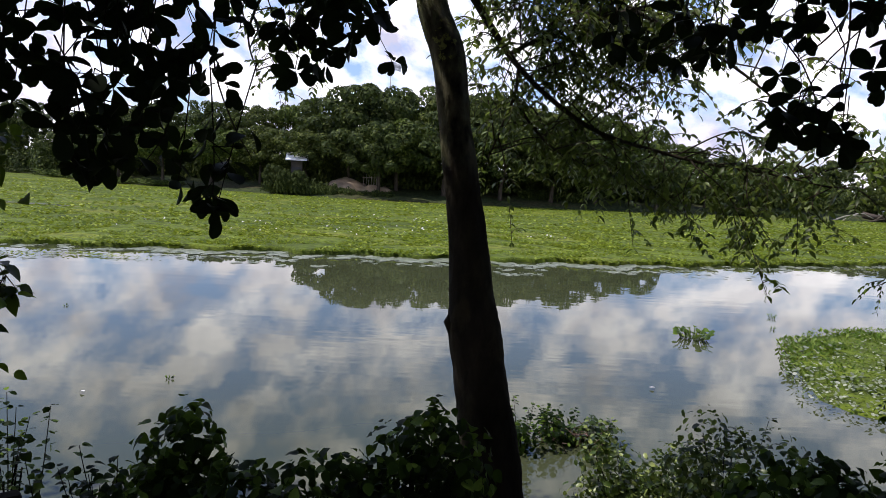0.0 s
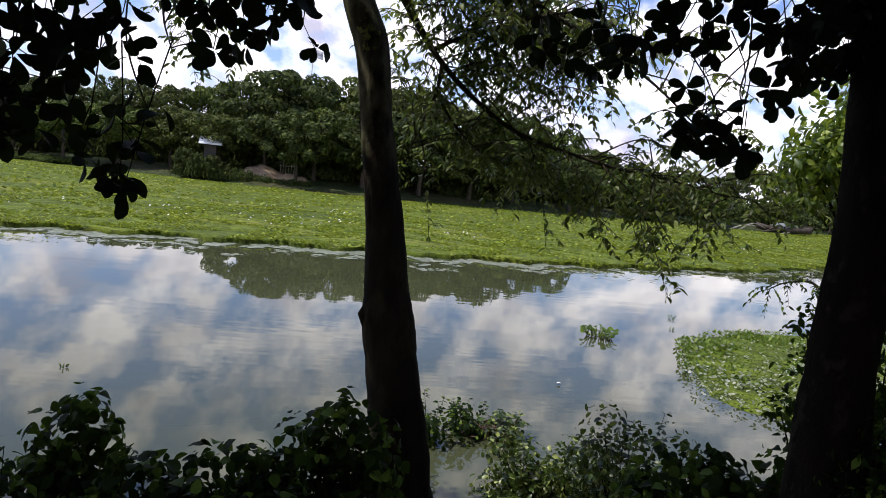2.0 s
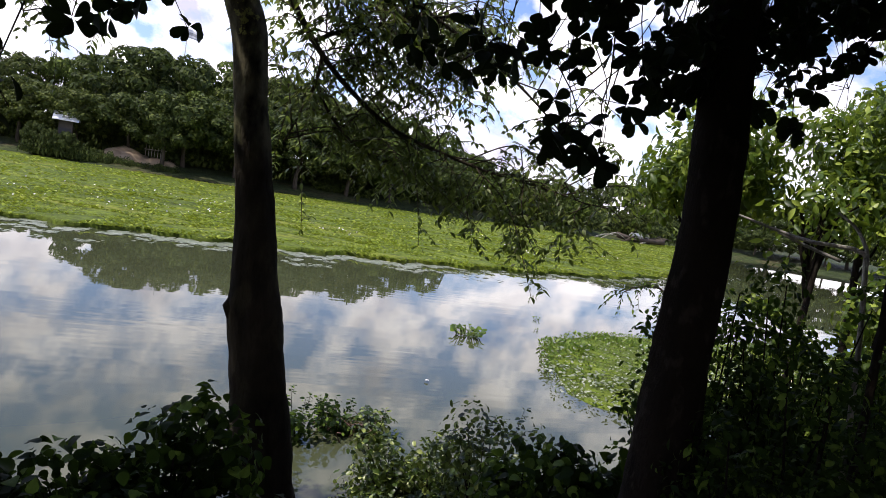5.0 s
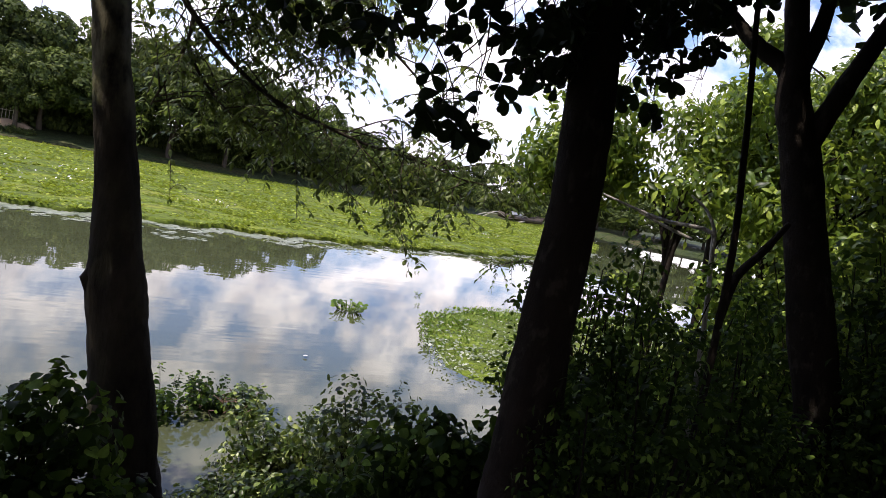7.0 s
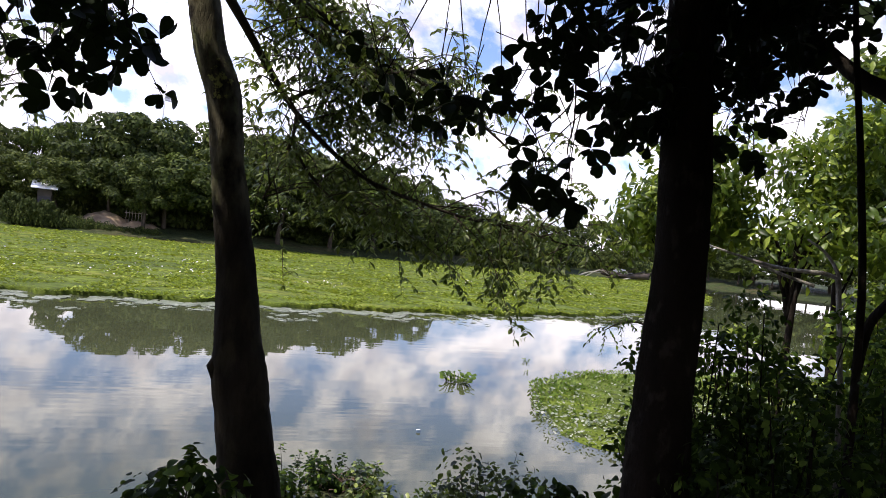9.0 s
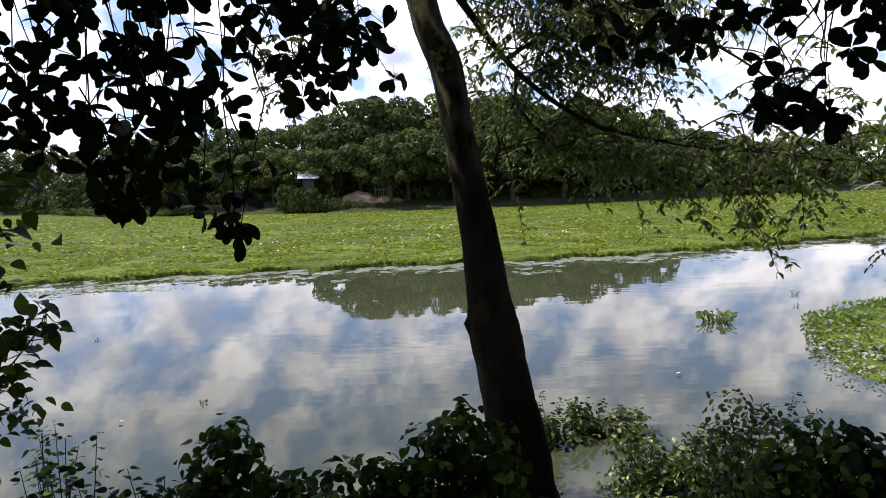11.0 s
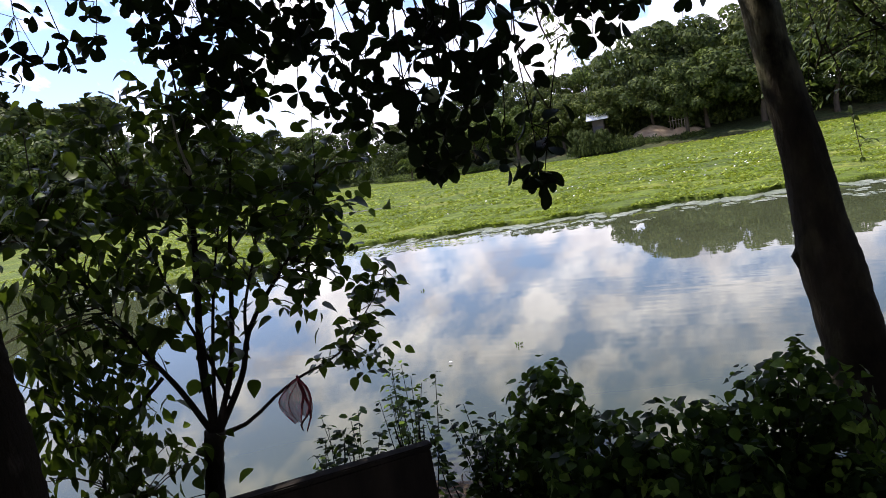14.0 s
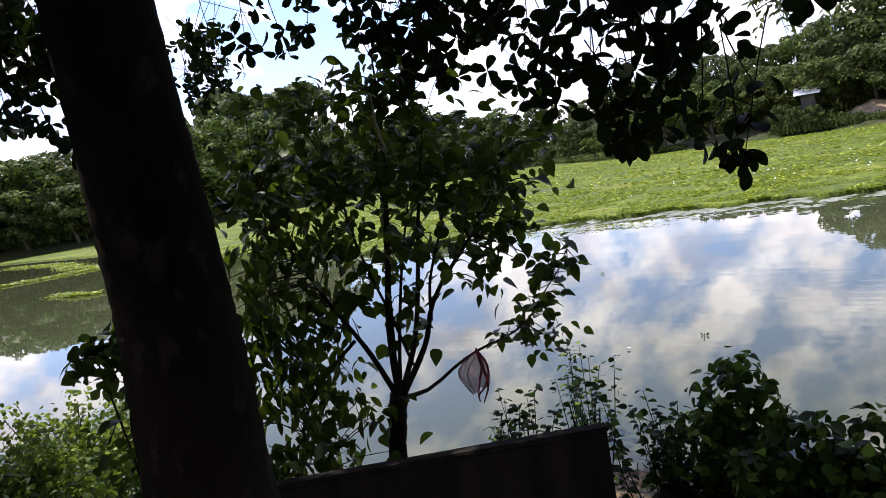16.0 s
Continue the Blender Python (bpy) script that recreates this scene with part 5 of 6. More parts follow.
for pts in (STEMS[1][0], STEMS[2][0], STEMS[4][0]):
    for p in curve(pts, 12)[3:7]:
        leafy(p + rng.normal(0, 0.04, 3), 0.045, 4, 0.085)
part("twigwork", mesh("twigs", *local(joined(tw), base), TWIG), sap, kind="stuff")
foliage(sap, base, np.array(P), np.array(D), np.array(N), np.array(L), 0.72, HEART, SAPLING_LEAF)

# a pale new shoot with fresh leaves
part("stem", mesh("stem", *local(tube(curve([(-2.24, 2.06, 3.17), (-2.225, 2.05, 3.03), (-2.205, 2.06, 2.91), (-2.225, 2.045, 2.94)], 10), [0.004, 0.007, 0.007], 6), base), DEAD), sap, "pale new shoot")
rng = np.random.default_rng(92)
fresh = np.array([-2.25, 2.06, 3.11]) + rng.normal(0, 1, (16, 3)) * [0.05, 0.05, 0.07]
foliage(sap, base, fresh, ball(16, rng) * [1, 1, 0.5] + [0, 0, -0.2], ball(16, rng) * 0.6 + [0, 0, 0.9], rng.uniform(0.05, 0.09, 16), 0.7, HEART, SUNLIT, "fresh_foliage")

# torn red net caught on its low branch
k = Mat("red_net")
k.colour(k.ramp(k.noise(30, 3), [(0.3, (0.20, 0.022, 0.038)), (0.7, (0.40, 0.055, 0.085))]))
k.rough(0.7)
threads = k.noise(90, 3.0, 0.6, stretch=(1, 1, 0.25))
clear = k.t.nodes.new("ShaderNodeBsdfTransparent")
share = k.t.nodes.new("ShaderNodeMixShader")
k.link(k.math("ADD", k.math("MULTIPLY", threads, 0.4), 0.55), share.inputs[0])
k.link(clear.outputs[0], share.inputs[1])
k.link(k.p.outputs[0], share.inputs[2])
k.link(share.outputs[0], k.out.inputs[0])
NET = k.m
top = np.array([-2.40, 2.685, 1.76])
rng = np.random.default_rng(8)
cloth, cols, rws = [], 26, 16
for j in range(rws):
    v = j / (rws - 1)
    for i in range(cols):
        u = i / (cols - 1)
        spread = math.sin(math.pi * (0.04 + 0.80 * v)) ** 0.85
        fold = 0.018 * math.sin(17 * u + 2.0 * v) * spread + 0.01 * math.sin(31 * u - 3 * v)
        ragged = (0.06 * math.sin(5.2 * u + 0.5) + 0.025 * math.sin(19 * u)) * v
        off = np.array([-0.092, -0.08, 0.0]) * (1 - u) * spread + np.array([0.040, 0.035, 0.0]) * u * spread
        cloth.append(top + off + np.array([-0.7 * fold, 0.75 * fold, -(0.20 + 0.05 * u + 0.5 * ragged) * v]))
faces = [(j * cols + i, j * cols + i + 1, (j + 1) * cols + i + 1, (j + 1) * cols + i) for j in range(rws - 1) for i in range(cols - 1)]
strands = [(np.array(cloth), faces)]
strands.append(tube(curve([top + [0.0, 0.0, 0.02], top + [0.02, 0.01, -0.10], top + [0.03, 0.02, -0.20], top + [-0.005, 0.0, -0.30]], 9), [0.007, 0.010, 0.007, 0.003], 7, 0.2, rng))
FOLD = plain_material("red_net_fold", (0.10, 0.008, 0.014), (0.24, 0.022, 0.035), 40.0, 0.8, 0.4, 0.004)
net = thing("torn_net", tuple(top), "torn red mesh net hanging on a sapling branch", "net")
part("netting", mesh("netting", *local(joined(strands[:1]), top), NET), net)
folds = [strands[1]]
for line, r in (
    ([(0, 0, 0.01), (0.03, 0.026, -0.06), (0.036, 0.03, -0.14), (0.01, 0.009, -0.21), (-0.02, -0.017, -0.25), (-0.017, -0.015, -0.29)], 0.010),
    ([(0, 0, 0.01), (0.012, 0.010, -0.08), (-0.004, -0.003, -0.16), (-0.02, -0.017, -0.24)], 0.008),
    ([(-0.005, -0.004, 0.0), (-0.048, -0.042, -0.042), (-0.087, -0.076, -0.092), (-0.078, -0.068, -0.142), (-0.044, -0.038, -0.196)], 0.004),
    ([(-0.003, -0.002, -0.02), (-0.045, -0.039, -0.09), (-0.052, -0.045, -0.16), (-0.030, -0.026, -0.24)], 0.004),
):
    folds.append(tube(curve([top + np.array(q) for q in line], 12), [0.55 * r, 0.8 * r, 0.35 * r], 6, 0.2, rng))
part("fold", mesh("fold", *local(joined(folds), top), FOLD), net, "crumpled dark red folds")


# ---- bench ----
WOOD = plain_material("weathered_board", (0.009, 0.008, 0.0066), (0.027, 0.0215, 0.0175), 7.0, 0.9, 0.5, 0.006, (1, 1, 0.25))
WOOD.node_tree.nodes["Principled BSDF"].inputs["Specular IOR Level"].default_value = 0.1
a, b = np.array([-1.47, 2.35]), np.array([-2.95, 1.00])
mid2, way = (a + b) / 2, (b - a) / np.linalg.norm(b - a)
ln = np.linalg.norm(b - a)
gz = ground_z(*mid2) - 0.1
bench = thing("bench", (*mid2, gz), "dark weathered wooden bench facing the pond, seen from behind", "bench")
bench.rotation_euler = (0, 0, math.atan2(way[1], way[0]))
top_z = 1.565 - gz
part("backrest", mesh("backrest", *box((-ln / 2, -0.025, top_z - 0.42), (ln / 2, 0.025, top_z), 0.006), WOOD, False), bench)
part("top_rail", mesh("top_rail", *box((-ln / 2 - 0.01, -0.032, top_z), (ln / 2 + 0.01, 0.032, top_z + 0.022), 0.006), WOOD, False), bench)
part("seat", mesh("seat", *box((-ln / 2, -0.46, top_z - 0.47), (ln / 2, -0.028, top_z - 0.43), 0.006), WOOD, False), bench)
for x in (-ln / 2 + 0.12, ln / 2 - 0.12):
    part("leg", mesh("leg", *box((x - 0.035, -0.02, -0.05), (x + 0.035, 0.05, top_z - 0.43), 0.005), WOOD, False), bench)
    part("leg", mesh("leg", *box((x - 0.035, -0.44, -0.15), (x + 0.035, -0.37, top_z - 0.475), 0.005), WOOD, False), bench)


# ---- shrubs on the near bank ----
def shrub(az, d, top, radius, count, size, mat, shape, seed, label, category="bush", ratio=0.8, loose=0.0, sprigs=0):
    """A leafy bush: stems from the ground and leaves thickest at the outside."""
    rng = np.random.default_rng(seed)
    x, y = d * math.sin(radians(az)), d * math.cos(radians(az))
    z = max(ground_z(x, y), -0.05) - 0.02
    h = top - z
    P, N, tips = [], [], []
    lobes = max(5, int(count / 90))
    for i in range(lobes):
        a = rng.uniform(0, 6.28)
        rr = radius * math.sqrt(rng.random()) * 0.8
        hh = h * (rng.uniform(0.92, 1.04) if i < 3 else rng.uniform(0.35, 0.95) * (1 - 0.30 * (rr / radius) ** 2))
        r = rng.uniform(0.14, 0.24) * (1 + loose)
        c = np.array([rr * math.cos(a), rr * math.sin(a), max(hh - 1.1 * r - 0.4 * size, 0.08)])
        tips.append(c)
        k = count // lobes
        u = ball(k, rng)
        u[:, 2] = np.where(u[:, 2] < -0.5, -u[:, 2], u[:, 2])
        q = c + u * r * rng.uniform(0.45, 1.0, k)[:, None]
        low = rng.random(k) < 0.5
        q[:, 2] = np.where(low, q[:, 2] * rng.uniform(0.15, 1.0, k), q[:, 2])
        P.append(q)
        N.append(u + rng.normal(0, 0.45, (k, 3)) + [0, 0, 0.35])
    P, N = np.vstack(P), np.vstack(N)
    P[:, 2] = np.maximum(P[:, 2], 0.02)
    D = np.cross(N, ball(len(P), rng)) + [0, 0, -0.3]
    L = size * rng.uniform(0.55, 1.35, len(P))
    root = thing("shrub", (x, y, z), label, category)
    extra_stems, pp, dd, nn = [], [], [], []
    for i in range(sprigs):
        a, rr = rng.uniform(0, 6.28), radius * math.sqrt(rng.random()) * 0.85
        foot = np.array([0.4 * rr * math.cos(a), 0.4 * rr * math.sin(a), 0.0])
        tip = np.array([rr * math.cos(a), rr * math.sin(a), h * rng.uniform(0.72, 1.02)]) + rng.normal(0, 0.05, 3)
        line = curve([foot, 0.5 * (foot + tip) + rng.normal(0, 0.03, 3), tip], 14)
        extra_stems.append(tube(line, [0.006, 0.002], 4))
        axis = unit(np.gradient(line, axis=0))
        for q in np.repeat(np.arange(2, 14), 3):
            b = rng.uniform(0, 6.28)
            out = np.array([math.cos(b), math.sin(b), rng.uniform(-0.3, 0.5)])
            pp.append(line[q] + out * 0.012)
            dd.append(out + [0, 0, -0.15])
            nn.append(np.array([-0.3 * math.cos(b), -0.3 * math.sin(b), 1.0]) + rng.normal(0, 0.3, 3))
    if sprigs:
        P, D, N = np.vstack([P, pp]), np.vstack([D, dd]), np.vstack([N, nn])
        L = np.concatenate([L, size * rng.uniform(0.5, 1.15, len(pp))])
    stems = extra_stems + [tube(curve([(0.25 * t[0], 0.25 * t[1], -0.05), (0.6 * t[0], 0.6 * t[1], 0.55 * t[2]), t], 6), [0.010, 0.004], 5) for t in tips]
    part("stemwork", mesh("stems", *joined(stems), BARK_DARK), root, kind="stuff")
    part("foliage", mesh("foliage", *leaves(P, D, N, L, L * ratio, shape), mat), root, kind="stuff")
    return root


DARKS = "shaded green shrub with heart-shaped leaves on the bank"
LIT = "sunlit green waterside shrub with small leaves"
shrub(-21.5, 3.6, 1.62, 0.24, 1170, 0.070, SHADED_SHRUB, HEART, 201, DARKS)
shrub(-17, 3.2, 1.42, 0.34, 1620, 0.066, SHADED_SHRUB, HEART, 202, DARKS)
shrub(-11.5, 3.15, 1.50, 0.32, 1620, 0.070, SHADED_SHRUB, HEART, 203, DARKS)
shrub(-6.5, 3.3, 1.48, 0.34, 1800, 0.062, SHADED_SHRUB, HEART, 204, DARKS)
shrub(-1.5, 3.45, 1.70, 0.36, 2700, 0.062, SHADED_SHRUB, HEART, 205, "dense dark shrub at the foot of a leaning tree")
shrub(3.0, 3.3, 1.2, 0.34, 2520, 0.062, SHADED_SHRUB, HEART, 206, "dense dark shrub at the foot of a leaning tree")
shrub(-27, 3.4, 1.42, 0.22, 120, 0.060, SHADED_SHRUB, HEART, 207, "sparse upright shrub beside a bench", sprigs=14)
shrub(-33, 3.9, 1.55, 0.20, 20, 0.050, SHADED_SHRUB, OVAL, 208, "thin twiggy shrub with small leaves behind a bench", sprigs=13)
shrub(-39, 3.7, 1.45, 0.20, 20, 0.055, SHADED_SHRUB, OVAL, 209, "thin twiggy shrub with small leaves behind a bench", sprigs=12)
shrub(8.0, 7.1, 0.42, 0.40, 420, 0.055, SHADED_SHRUB, OVAL, 210, "low twiggy plants standing in shallow water", sprigs=6)
shrub(11.2, 7.45, 0.34, 0.40, 320, 0.055, SHADED_SHRUB, OVAL, 211, "low twiggy plants standing in shallow water", sprigs=8)
shrub(14.2, 7.3, 0.36, 0.30, 300, 0.070, SHRUB_LIGHT, OVAL, 253, LIT, sprigs=3)
shrub(16.9, 6.0, 0.66, 0.42, 1700, 0.056, SHRUB_LIGHT, OVAL, 212, LIT, loose=0.2, ratio=0.62, sprigs=3)
shrub(20.5, 6.0, 0.78, 0.50, 2000, 0.058, SHRUB_LIGHT, OVAL, 213, LIT, loose=0.3, ratio=0.62, sprigs=3)
shrub(24.8, 5.5, 1.16, 0.45, 1700, 0.058, SHRUB_LIGHT, OVAL, 214, LIT, loose=0.2, ratio=0.62, sprigs=3)
shrub(19, 4.7, 0.60, 0.42, 1800, 0.052, SHRUB_LIGHT, OVAL, 215, LIT, ratio=0.62)
shrub(23, 4.1, 1.12, 0.45, 1620, 0.065, SHADED_SHRUB, HEART, 216, DARKS)
shrub(28.5, 4.2, 1.46, 0.45, 1710, 0.075, SHADED_SHRUB, HEART, 217, DARKS)
shrub(33, 4.3, 1.48, 0.42, 1710, 0.075, SHADED_SHRUB, HEART, 218, DARKS)
shrub(8.6, 4.7, 0.34, 0.34, 560, 0.052, SHRUB_LIGHT, OVAL, 251, LIT, ratio=0.62, sprigs=3)
shrub(14.4, 4.8, 0.44, 0.36, 1100, 0.052, SHRUB_LIGHT, OVAL, 252, LIT, ratio=0.62, sprigs=2)
RIGHTS = "tall dark shrub in the shade beneath forked trees"
shrub(40, 4.7, 2.25, 0.55, 1900, 0.056, SHADED_SHRUB, LANCE, 221, RIGHTS, ratio=0.55)
shrub(44, 5.2, 2.55, 0.60, 1900, 0.058, SHADED_SHRUB, LANCE, 222, RIGHTS, ratio=0.55)
shrub(49, 5.3, 2.55, 0.65, 2000, 0.058, SHADED_SHRUB, LANCE, 223, RIGHTS, ratio=0.55)
shrub(55, 5.6, 2.60, 0.70, 2400, 0.060, SHADED_SHRUB, LANCE, 224, RIGHTS, ratio=0.55)
shrub(62, 5.4, 3.2, 0.80, 3200, 0.060, SHADED_SHRUB, LANCE, 225, RIGHTS, ratio=0.55)
shrub(43, 4.0, 1.7, 0.45, 1500, 0.052, SHADED_SHRUB, LANCE, 226, RIGHTS, ratio=0.55)
shrub(50, 4.1, 1.7, 0.45, 1700, 0.052, SHADED_SHRUB, LANCE, 227, RIGHTS, ratio=0.55)
shrub(46, 3.6, 1.35, 0.45, 1800, 0.052, SHADED_SHRUB, LANCE, 241, RIGHTS, ratio=0.55)
shrub(54, 3.9, 1.6, 0.5, 2200, 0.052, SHADED_SHRUB, LANCE, 242, RIGHTS, ratio=0.55)
shrub(60, 4.2, 1.9, 0.55, 2600, 0.055, SHADED_SHRUB, LANCE, 243, RIGHTS, ratio=0.55)
shrub(66, 4.6, 2.6, 0.6, 2800, 0.055, SHADED_SHRUB, LANCE, 244, RIGHTS, ratio=0.55)
shrub(50, 3.45, 2.42, 0.36, 2600, 0.048, SHADED_SHRUB, LANCE, 261, RIGHTS, ratio=0.55)
shrub(45.5, 3.5, 2.2, 0.40, 2400, 0.048, SHADED_SHRUB, LANCE, 262, RIGHTS, ratio=0.55)
shrub(41.5, 4.6, 2.72, 0.45, 3200, 0.055, SHADED_SHRUB, LANCE, 264, RIGHTS, ratio=0.55)
shrub(46.5, 4.7, 2.78, 0.50, 3200, 0.055, SHADED_SHRUB, LANCE, 265, RIGHTS, ratio=0.55)
shrub(55, 4.3, 2.42, 0.40, 2600, 0.048, SHADED_SHRUB, LANCE, 263, RIGHTS, ratio=0.55)
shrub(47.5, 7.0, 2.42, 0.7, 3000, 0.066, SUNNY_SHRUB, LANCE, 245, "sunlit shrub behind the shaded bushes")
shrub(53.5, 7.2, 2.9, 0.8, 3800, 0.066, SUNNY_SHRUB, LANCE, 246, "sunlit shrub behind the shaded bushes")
# here and at the bank's edge, bright leaf colour replaces sun blocked overhead
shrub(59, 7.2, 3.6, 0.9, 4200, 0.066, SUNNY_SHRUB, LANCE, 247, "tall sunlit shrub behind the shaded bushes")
shrub(65.5, 5.0, 4.6, 0.6, 4200, 0.06, SHADED_SHRUB, LANCE, 266, RIGHTS, ratio=0.55)
shrub(70, 5.5, 3.8, 0.9, 4200, 0.07, SHADED_SHRUB, LANCE, 248, RIGHTS, ratio=0.55)
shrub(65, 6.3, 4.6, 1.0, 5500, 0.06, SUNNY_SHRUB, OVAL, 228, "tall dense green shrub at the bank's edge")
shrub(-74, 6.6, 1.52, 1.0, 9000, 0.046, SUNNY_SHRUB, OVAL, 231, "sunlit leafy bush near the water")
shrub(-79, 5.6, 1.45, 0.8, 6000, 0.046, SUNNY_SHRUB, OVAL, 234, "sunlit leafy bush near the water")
shrub(-69.5, 3.6, 2.36, 0.30, 700, 0.085, SHADED_SHRUB, LANCE, 232, "dark shrub with drooping leaves beside a heavy trunk")
shrub(-66, 3.5, 1.75, 0.40, 900, 0.085, SHADED_SHRUB, LANCE, 233, "dark shrub with drooping leaves beside a heavy trunk")


# dry reddish stalks among the waterside shrubs
DRY = plain_material("dry_stalk", (0.09, 0.05, 0.04), (0.24, 0.14, 0.12), 20.0, 0.85, 0.2)
rng = np.random.default_rng(44)
for az0, d0 in ((11.6, 7.3), (12.4, 7.5), (13.0, 7.2), (13.8, 7.3), (10.6, 7.4)):
    c = aed(az0, 0, d0)
    c[2] = -0.02
    stalks = []
    for i in range(6):
        f = c + rng.normal(0, 0.12, 3) * [1, 1, 0]
        stalks.append(tube(curve([f, f + rng.normal(0, 0.06, 3) * [1, 1, 0] + [0, 0, 0.12], f + rng.normal(0, 0.14, 3) * [1, 1, 0.2] + [0, 0, rng.uniform(0.08, 0.24)]], 7), [0.006, 0.003], 4))
    tagged(new("dry_tangle", mesh("dry_tangle", *joined(stalks), DRY)), "tangle of dry reddish stalks at the water's edge", "dead plant", "dry stalks at the water", "stuff")


# ---- sunlit trees along the right-hand shore ----
def shore_tree(az, d, low, top, radius, count, seed, label):
    rng = np.random.default_rng(seed)
    x, y = d * math.sin(radians(az)), d * math.cos(radians(az))
    z = max(ground_z(x, y), 0) - 0.1
    root = thing("shore_tree", (x, y, z), label, "tree", "sunlit trees by the shore")
    h = top - z
    pieces, P, N = [], [], []
    lean = rng.normal(0, 0.25, 2)
    pieces.append(tube(curve([(0, 0, 0), (0.3 * lean[0], 0.3 * lean[1], 0.4 * h), (lean[0], lean[1], 0.85 * h)], 10), [0.075, 0.055, 0.02], 8, 0.04, rng))
    part("trunk", mesh("trunk", *pieces[0], BARK_DARK), root)
    limbs = []
    for i in range(16):
        a = rng.uniform(0, 6.28)
        rr = radius * rng.uniform(0.35, 1.0)
        zz = rng.uniform(low - z, h)
        c = np.array([rr * math.cos(a) + lean[0] * 0.5, rr * math.sin(a) + lean[1] * 0.5, zz])
        limbs.append(tube(curve([(0.2 * lean[0], 0.2 * lean[1], max(zz - 0.9, 0.3)), 0.55 * c + [0, 0, 0.42 * zz - 0.1], c], 6), [0.024, 0.008], 5))
        r = rng.uniform(0.45, 0.75)
        k = int(count * 1.9) // 16
        u = ball(k, rng)
        P.append(c + u * r * rng.uniform(0.3, 1.1, k)[:, None] * [1, 1, 0.75])
        N.append(u + rng.normal(0, 0.6, (k, 3)) + [0, 0, 0.5])
    part("limbwork", mesh("limbs", *joined(limbs), BARK_DARK), root, kind="stuff")
    P, N = np.vstack(P), np.vstack(N)
    D = np.cross(N, ball(len(P), rng)) + [0, 0, -0.5]
    L = 0.155 * rng.uniform(0.6, 1.35, len(P))
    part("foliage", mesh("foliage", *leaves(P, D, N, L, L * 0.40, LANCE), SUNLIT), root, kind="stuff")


SHORE = "sunlit yellow-green tree with slender leaves by the shore"
shore_tree(37.6, 10.5, 3.2, 4.4, 0.75, 2600, 301, SHORE)
shore_tree(53, 11.5, 2.9, 5.4, 1.3, 3400, 303, SHORE)
shore_tree(57, 12.5, 1.4, 6.4, 1.7, 6000, 304, SHORE)
shore_tree(63, 12, 1.2, 6.2, 1.8, 6400, 305, SHORE)
shore_tree(61, 16.5, 1.5, 7.6, 2.2, 5000, 308, SHORE)
shore_tree(54.5, 16, 2.6, 5.6, 1.7, 3200, 309, SHORE)
shore_tree(70, 11, 1.2, 6.0, 1.8, 5000, 306, SHORE)
shore_tree(49.3, 12, 3.2, 5.0, 0.9, 1500, 307, SHORE)
shore_tree(46, 10, 3.0, 3.6, 0.5, 260, 302, SHORE)
shore_tree(51.5, 19, 4.0, 7.2, 2.0, 2600, 310, SHORE)
shore_tree(57, 20, 2.0, 8.2, 2.6, 5200, 311, SHORE)

# a bare pole and dead branches among the shrubs
tagged(new("pole", mesh("pole", *limb([(3.14, 2.46, ground_z(3.14, 2.46) - 0.1), (3.13, 2.47, 2.51), (3.09, 2.52, 3.27), (3.03, 2.59, 3.99), (2.97, 2.66, 4.8)], [0.024, 0.020, 0.018, 0.015, 0.012], 24, 8, 0.04, 2), BARK_DARK)), "thin bare upright pole among shrubs", "pole")
dead = thing("dead_branch", (3.8, 3.5, ground_z(3.8, 3.5)), "bleached bare dead branches lying over shrubs", "branch")
for i, (p, r) in enumerate([
    ([(3.9, 3.1, ground_z(3.9, 3.1)), (3.86, 3.16, 2.0), (3.82, 3.22, 2.70), (3.79, 3.26, 2.84), (3.61, 3.46, 2.85), (3.46, 3.61, 2.89), (3.26, 3.79, 2.96)], [0.022, 0.018, 0.016, 0.016, 0.014, 0.012, 0.006]),
    ([(3.82, 3.22, 2.76), (3.81, 3.24, 2.86), (3.76, 3.30, 2.98), (3.68, 3.38, 3.06)], [0.014, 0.013, 0.010, 0.006]),
    ([(3.46, 3.61, 2.88), (3.61, 3.46, 2.81), (3.73, 3.33, 2.76)], [0.008, 0.012, 0.012]),
    ([(3.60, 2.86, 2.30), (3.63, 2.83, 2.58), (3.70, 2.74, 2.77), (3.76, 2.65, 2.97)], [0.030, 0.028, 0.025, 0.016]),
]):
    part("bough", mesh("bough", *local(limb(p, r, 16, 7, 0.05, i), dead.location), BARK_DARK if i == 3 else DEAD), dead)

# thin vines hanging from the canopy
for i, p in enumerate([
    [aed(29.4, 14, 2.9), aed(29.6, 11, 2.9), aed(29.3, 8.8, 2.9), aed(29.6, 7.6, 2.9)],
    [aed(29.2, 12.4, 2.9), aed(28.0, 11.0, 2.9), aed(26.3, 9.6, 2.9)],
    [aed(-18.2, 14, 2.8), aed(-18.6, 8, 2.8), aed(-17.2, 3.5, 2.8), aed(-15.6, 0.6, 2.8)],
    [aed(-41, 14, 3.3), aed(-41.5, 10, 3.3), aed(-41.2, 6, 3.3)],
]):
    tagged(new("vine", mesh("vine", *limb(p, [0.004, 0.0035, 0.002], 14, 5, 0.05, i), TWIG)), "thin bare vine hanging from the leaf canopy", "vine", "hanging vines")

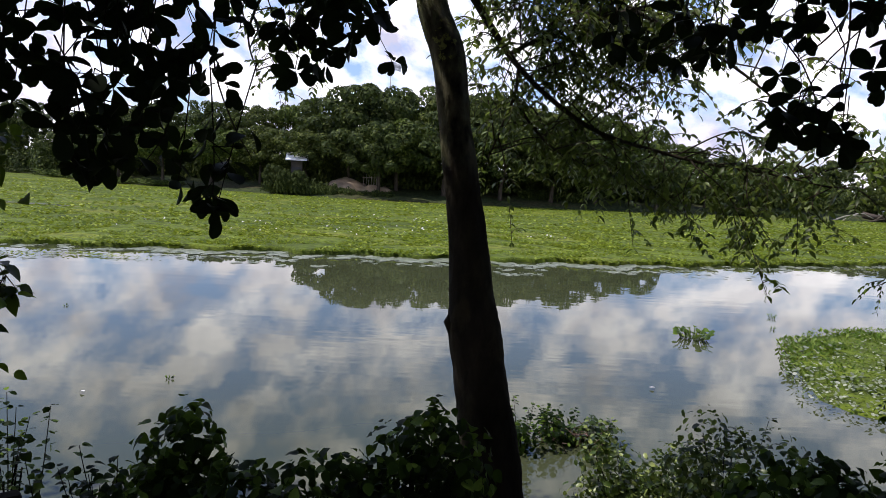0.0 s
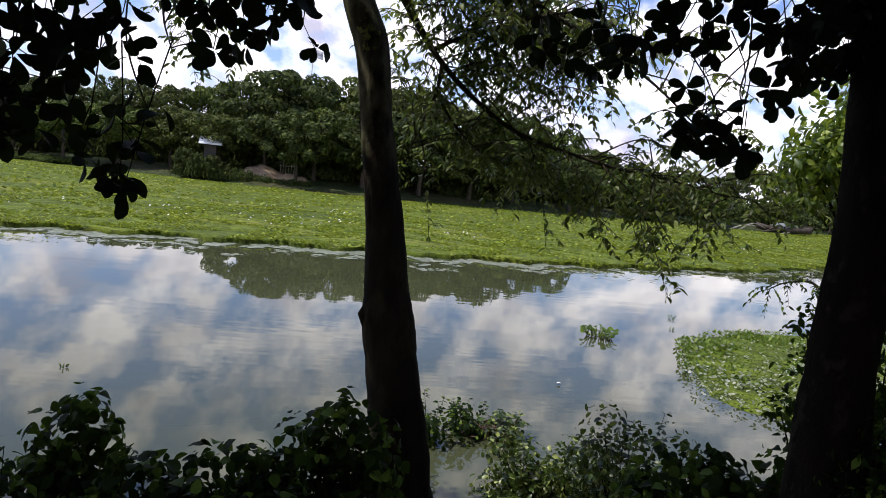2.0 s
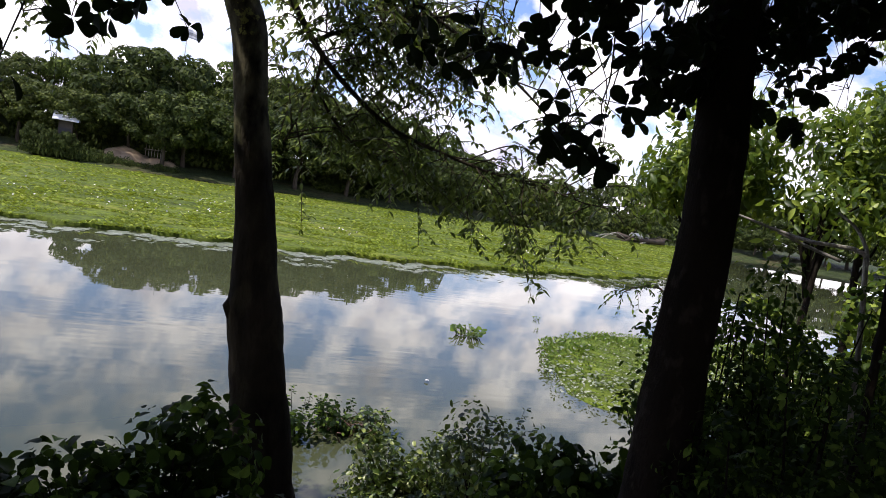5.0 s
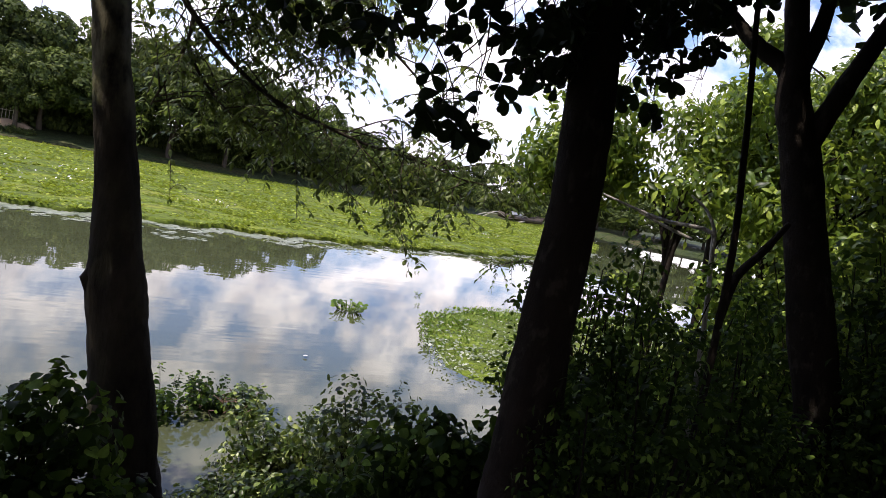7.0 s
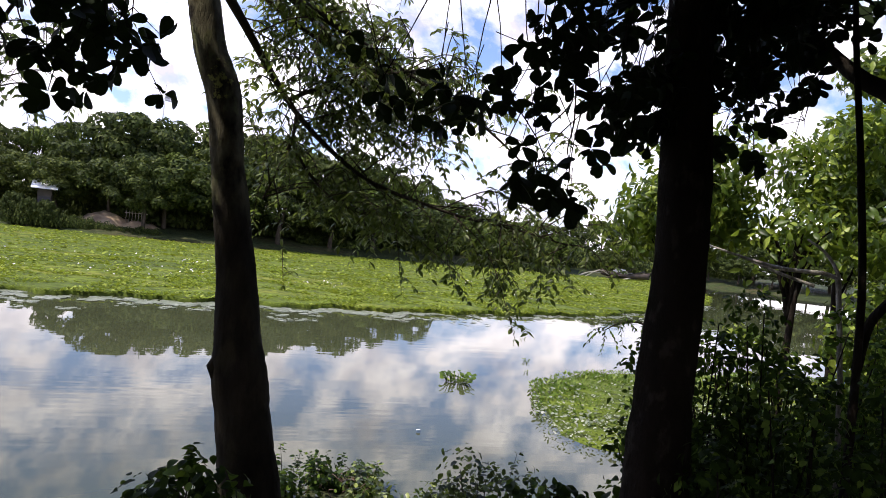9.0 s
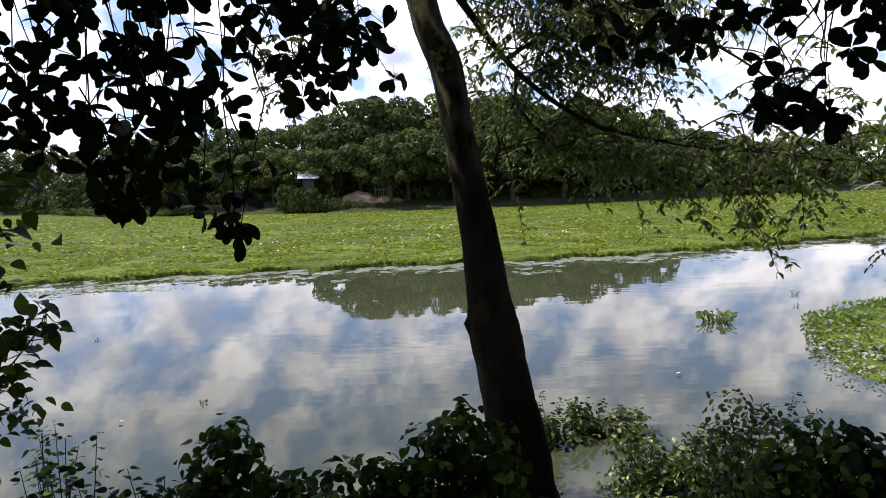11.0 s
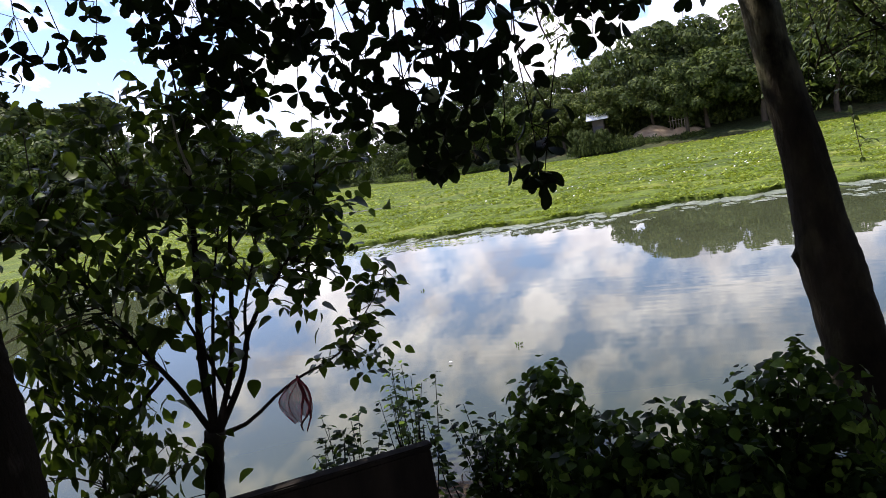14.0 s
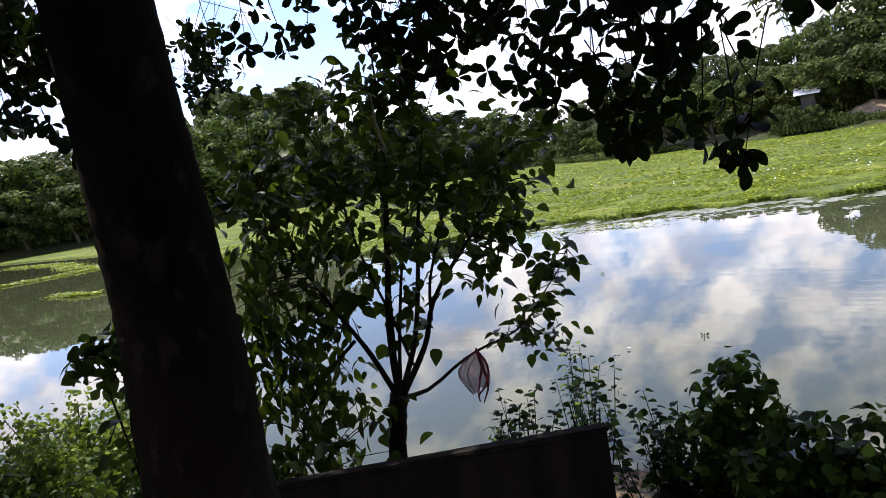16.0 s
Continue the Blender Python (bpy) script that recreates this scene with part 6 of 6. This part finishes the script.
# leafy branch reaching out over the water from the right-hand bushes
base = aed(39, 0, 5.2)
base[2] = ground_z(base[0], base[1])
over = thing("leaning_branch", base, "slender leafy branch leaning out over the water", "branch")
rng = np.random.default_rng(13)
line = curve([base, aed(38.5, -9, 5.2), aed(36.6, -5.3, 5.2), aed(34.6, -5.2, 5.2), aed(33.2, -6.0, 5.2)], 30)
part("stem", mesh("stem", *local(tube(line, [0.014, 0.009, 0.003], 6), base), TWIG), over)
P, D, N, L, sub = [], [], [], [], []
for j in range(15):
    f2 = line[int(rng.uniform(15, 30))]
    o2 = unit(rng.normal(0, 1, 3) * [1, 1, 0.7] + [-0.3, 0, -0.1])
    t2 = curve([f2, f2 + o2 * 0.07, f2 + o2 * 0.14 + [0, 0, -0.05]], 7)
    sub.append(tube(t2, [0.003, 0.001], 3))
    feathery(t2, 0.85)
part("twigwork", mesh("twigwork", *local(joined(sub), base), TWIG), over, kind="stuff")
foliage(over, base, np.array(P), np.array(D), np.array(N), 0.62 * np.array(L), 0.36, LANCE, SHADED_SHRUB)

# fallen leaves on the bank
rng = np.random.default_rng(61)
k = 2600
x, y = rng.uniform(-4, 6, k), rng.uniform(0.2, 4.6, k)
z = height(x, y) + 0.035
V, F = leaves(np.stack([x, y, z], -1), ball(k, rng) * [1, 1, 0.15], ball(k, rng) * 0.4 + [0, 0, 1], rng.uniform(0.05, 0.11, k), 0.045, OVAL)
LITTER = leaf_material("fallen_leaf", (0.06, 0.04, 0.02), (0.14, 0.09, 0.045), (0.28, 0.20, 0.10), (0.2, 0.15, 0.05), 0.1, 0.7)
tagged(new("leaf_litter", mesh("leaf_litter", V, F, LITTER)), "dry brown fallen leaves on the bank", "leaf litter", kind="stuff")


# ---- unseen trees added behind, to keep sky light off the bank ----
rng = np.random.default_rng(66)
for az, d in ((96, 8), (112, 7), (130, 8), (148, 7), (166, 8), (184, 7), (202, 8), (222, 7.5), (240, 8), (258, 8.5), (84, 12), (272, 12)):
    x, y = d * math.sin(radians(az)), d * math.cos(radians(az))
    kind = int(rng.integers(0, 7))
    root = thing("unseen_screen_tree", (x, y, ground_z(x, y) - 0.1), "unseen leafy tree added behind the eye to block sky light", "tree", "trees of the near wood")
    root.rotation_euler = (0, 0, rng.uniform(0, 6.28))
    root.scale = (0.62, 0.62, 0.72)
    part("trunk", TRUNKS[kind % 3], root)
    part("crown", CROWNS[kind], root)
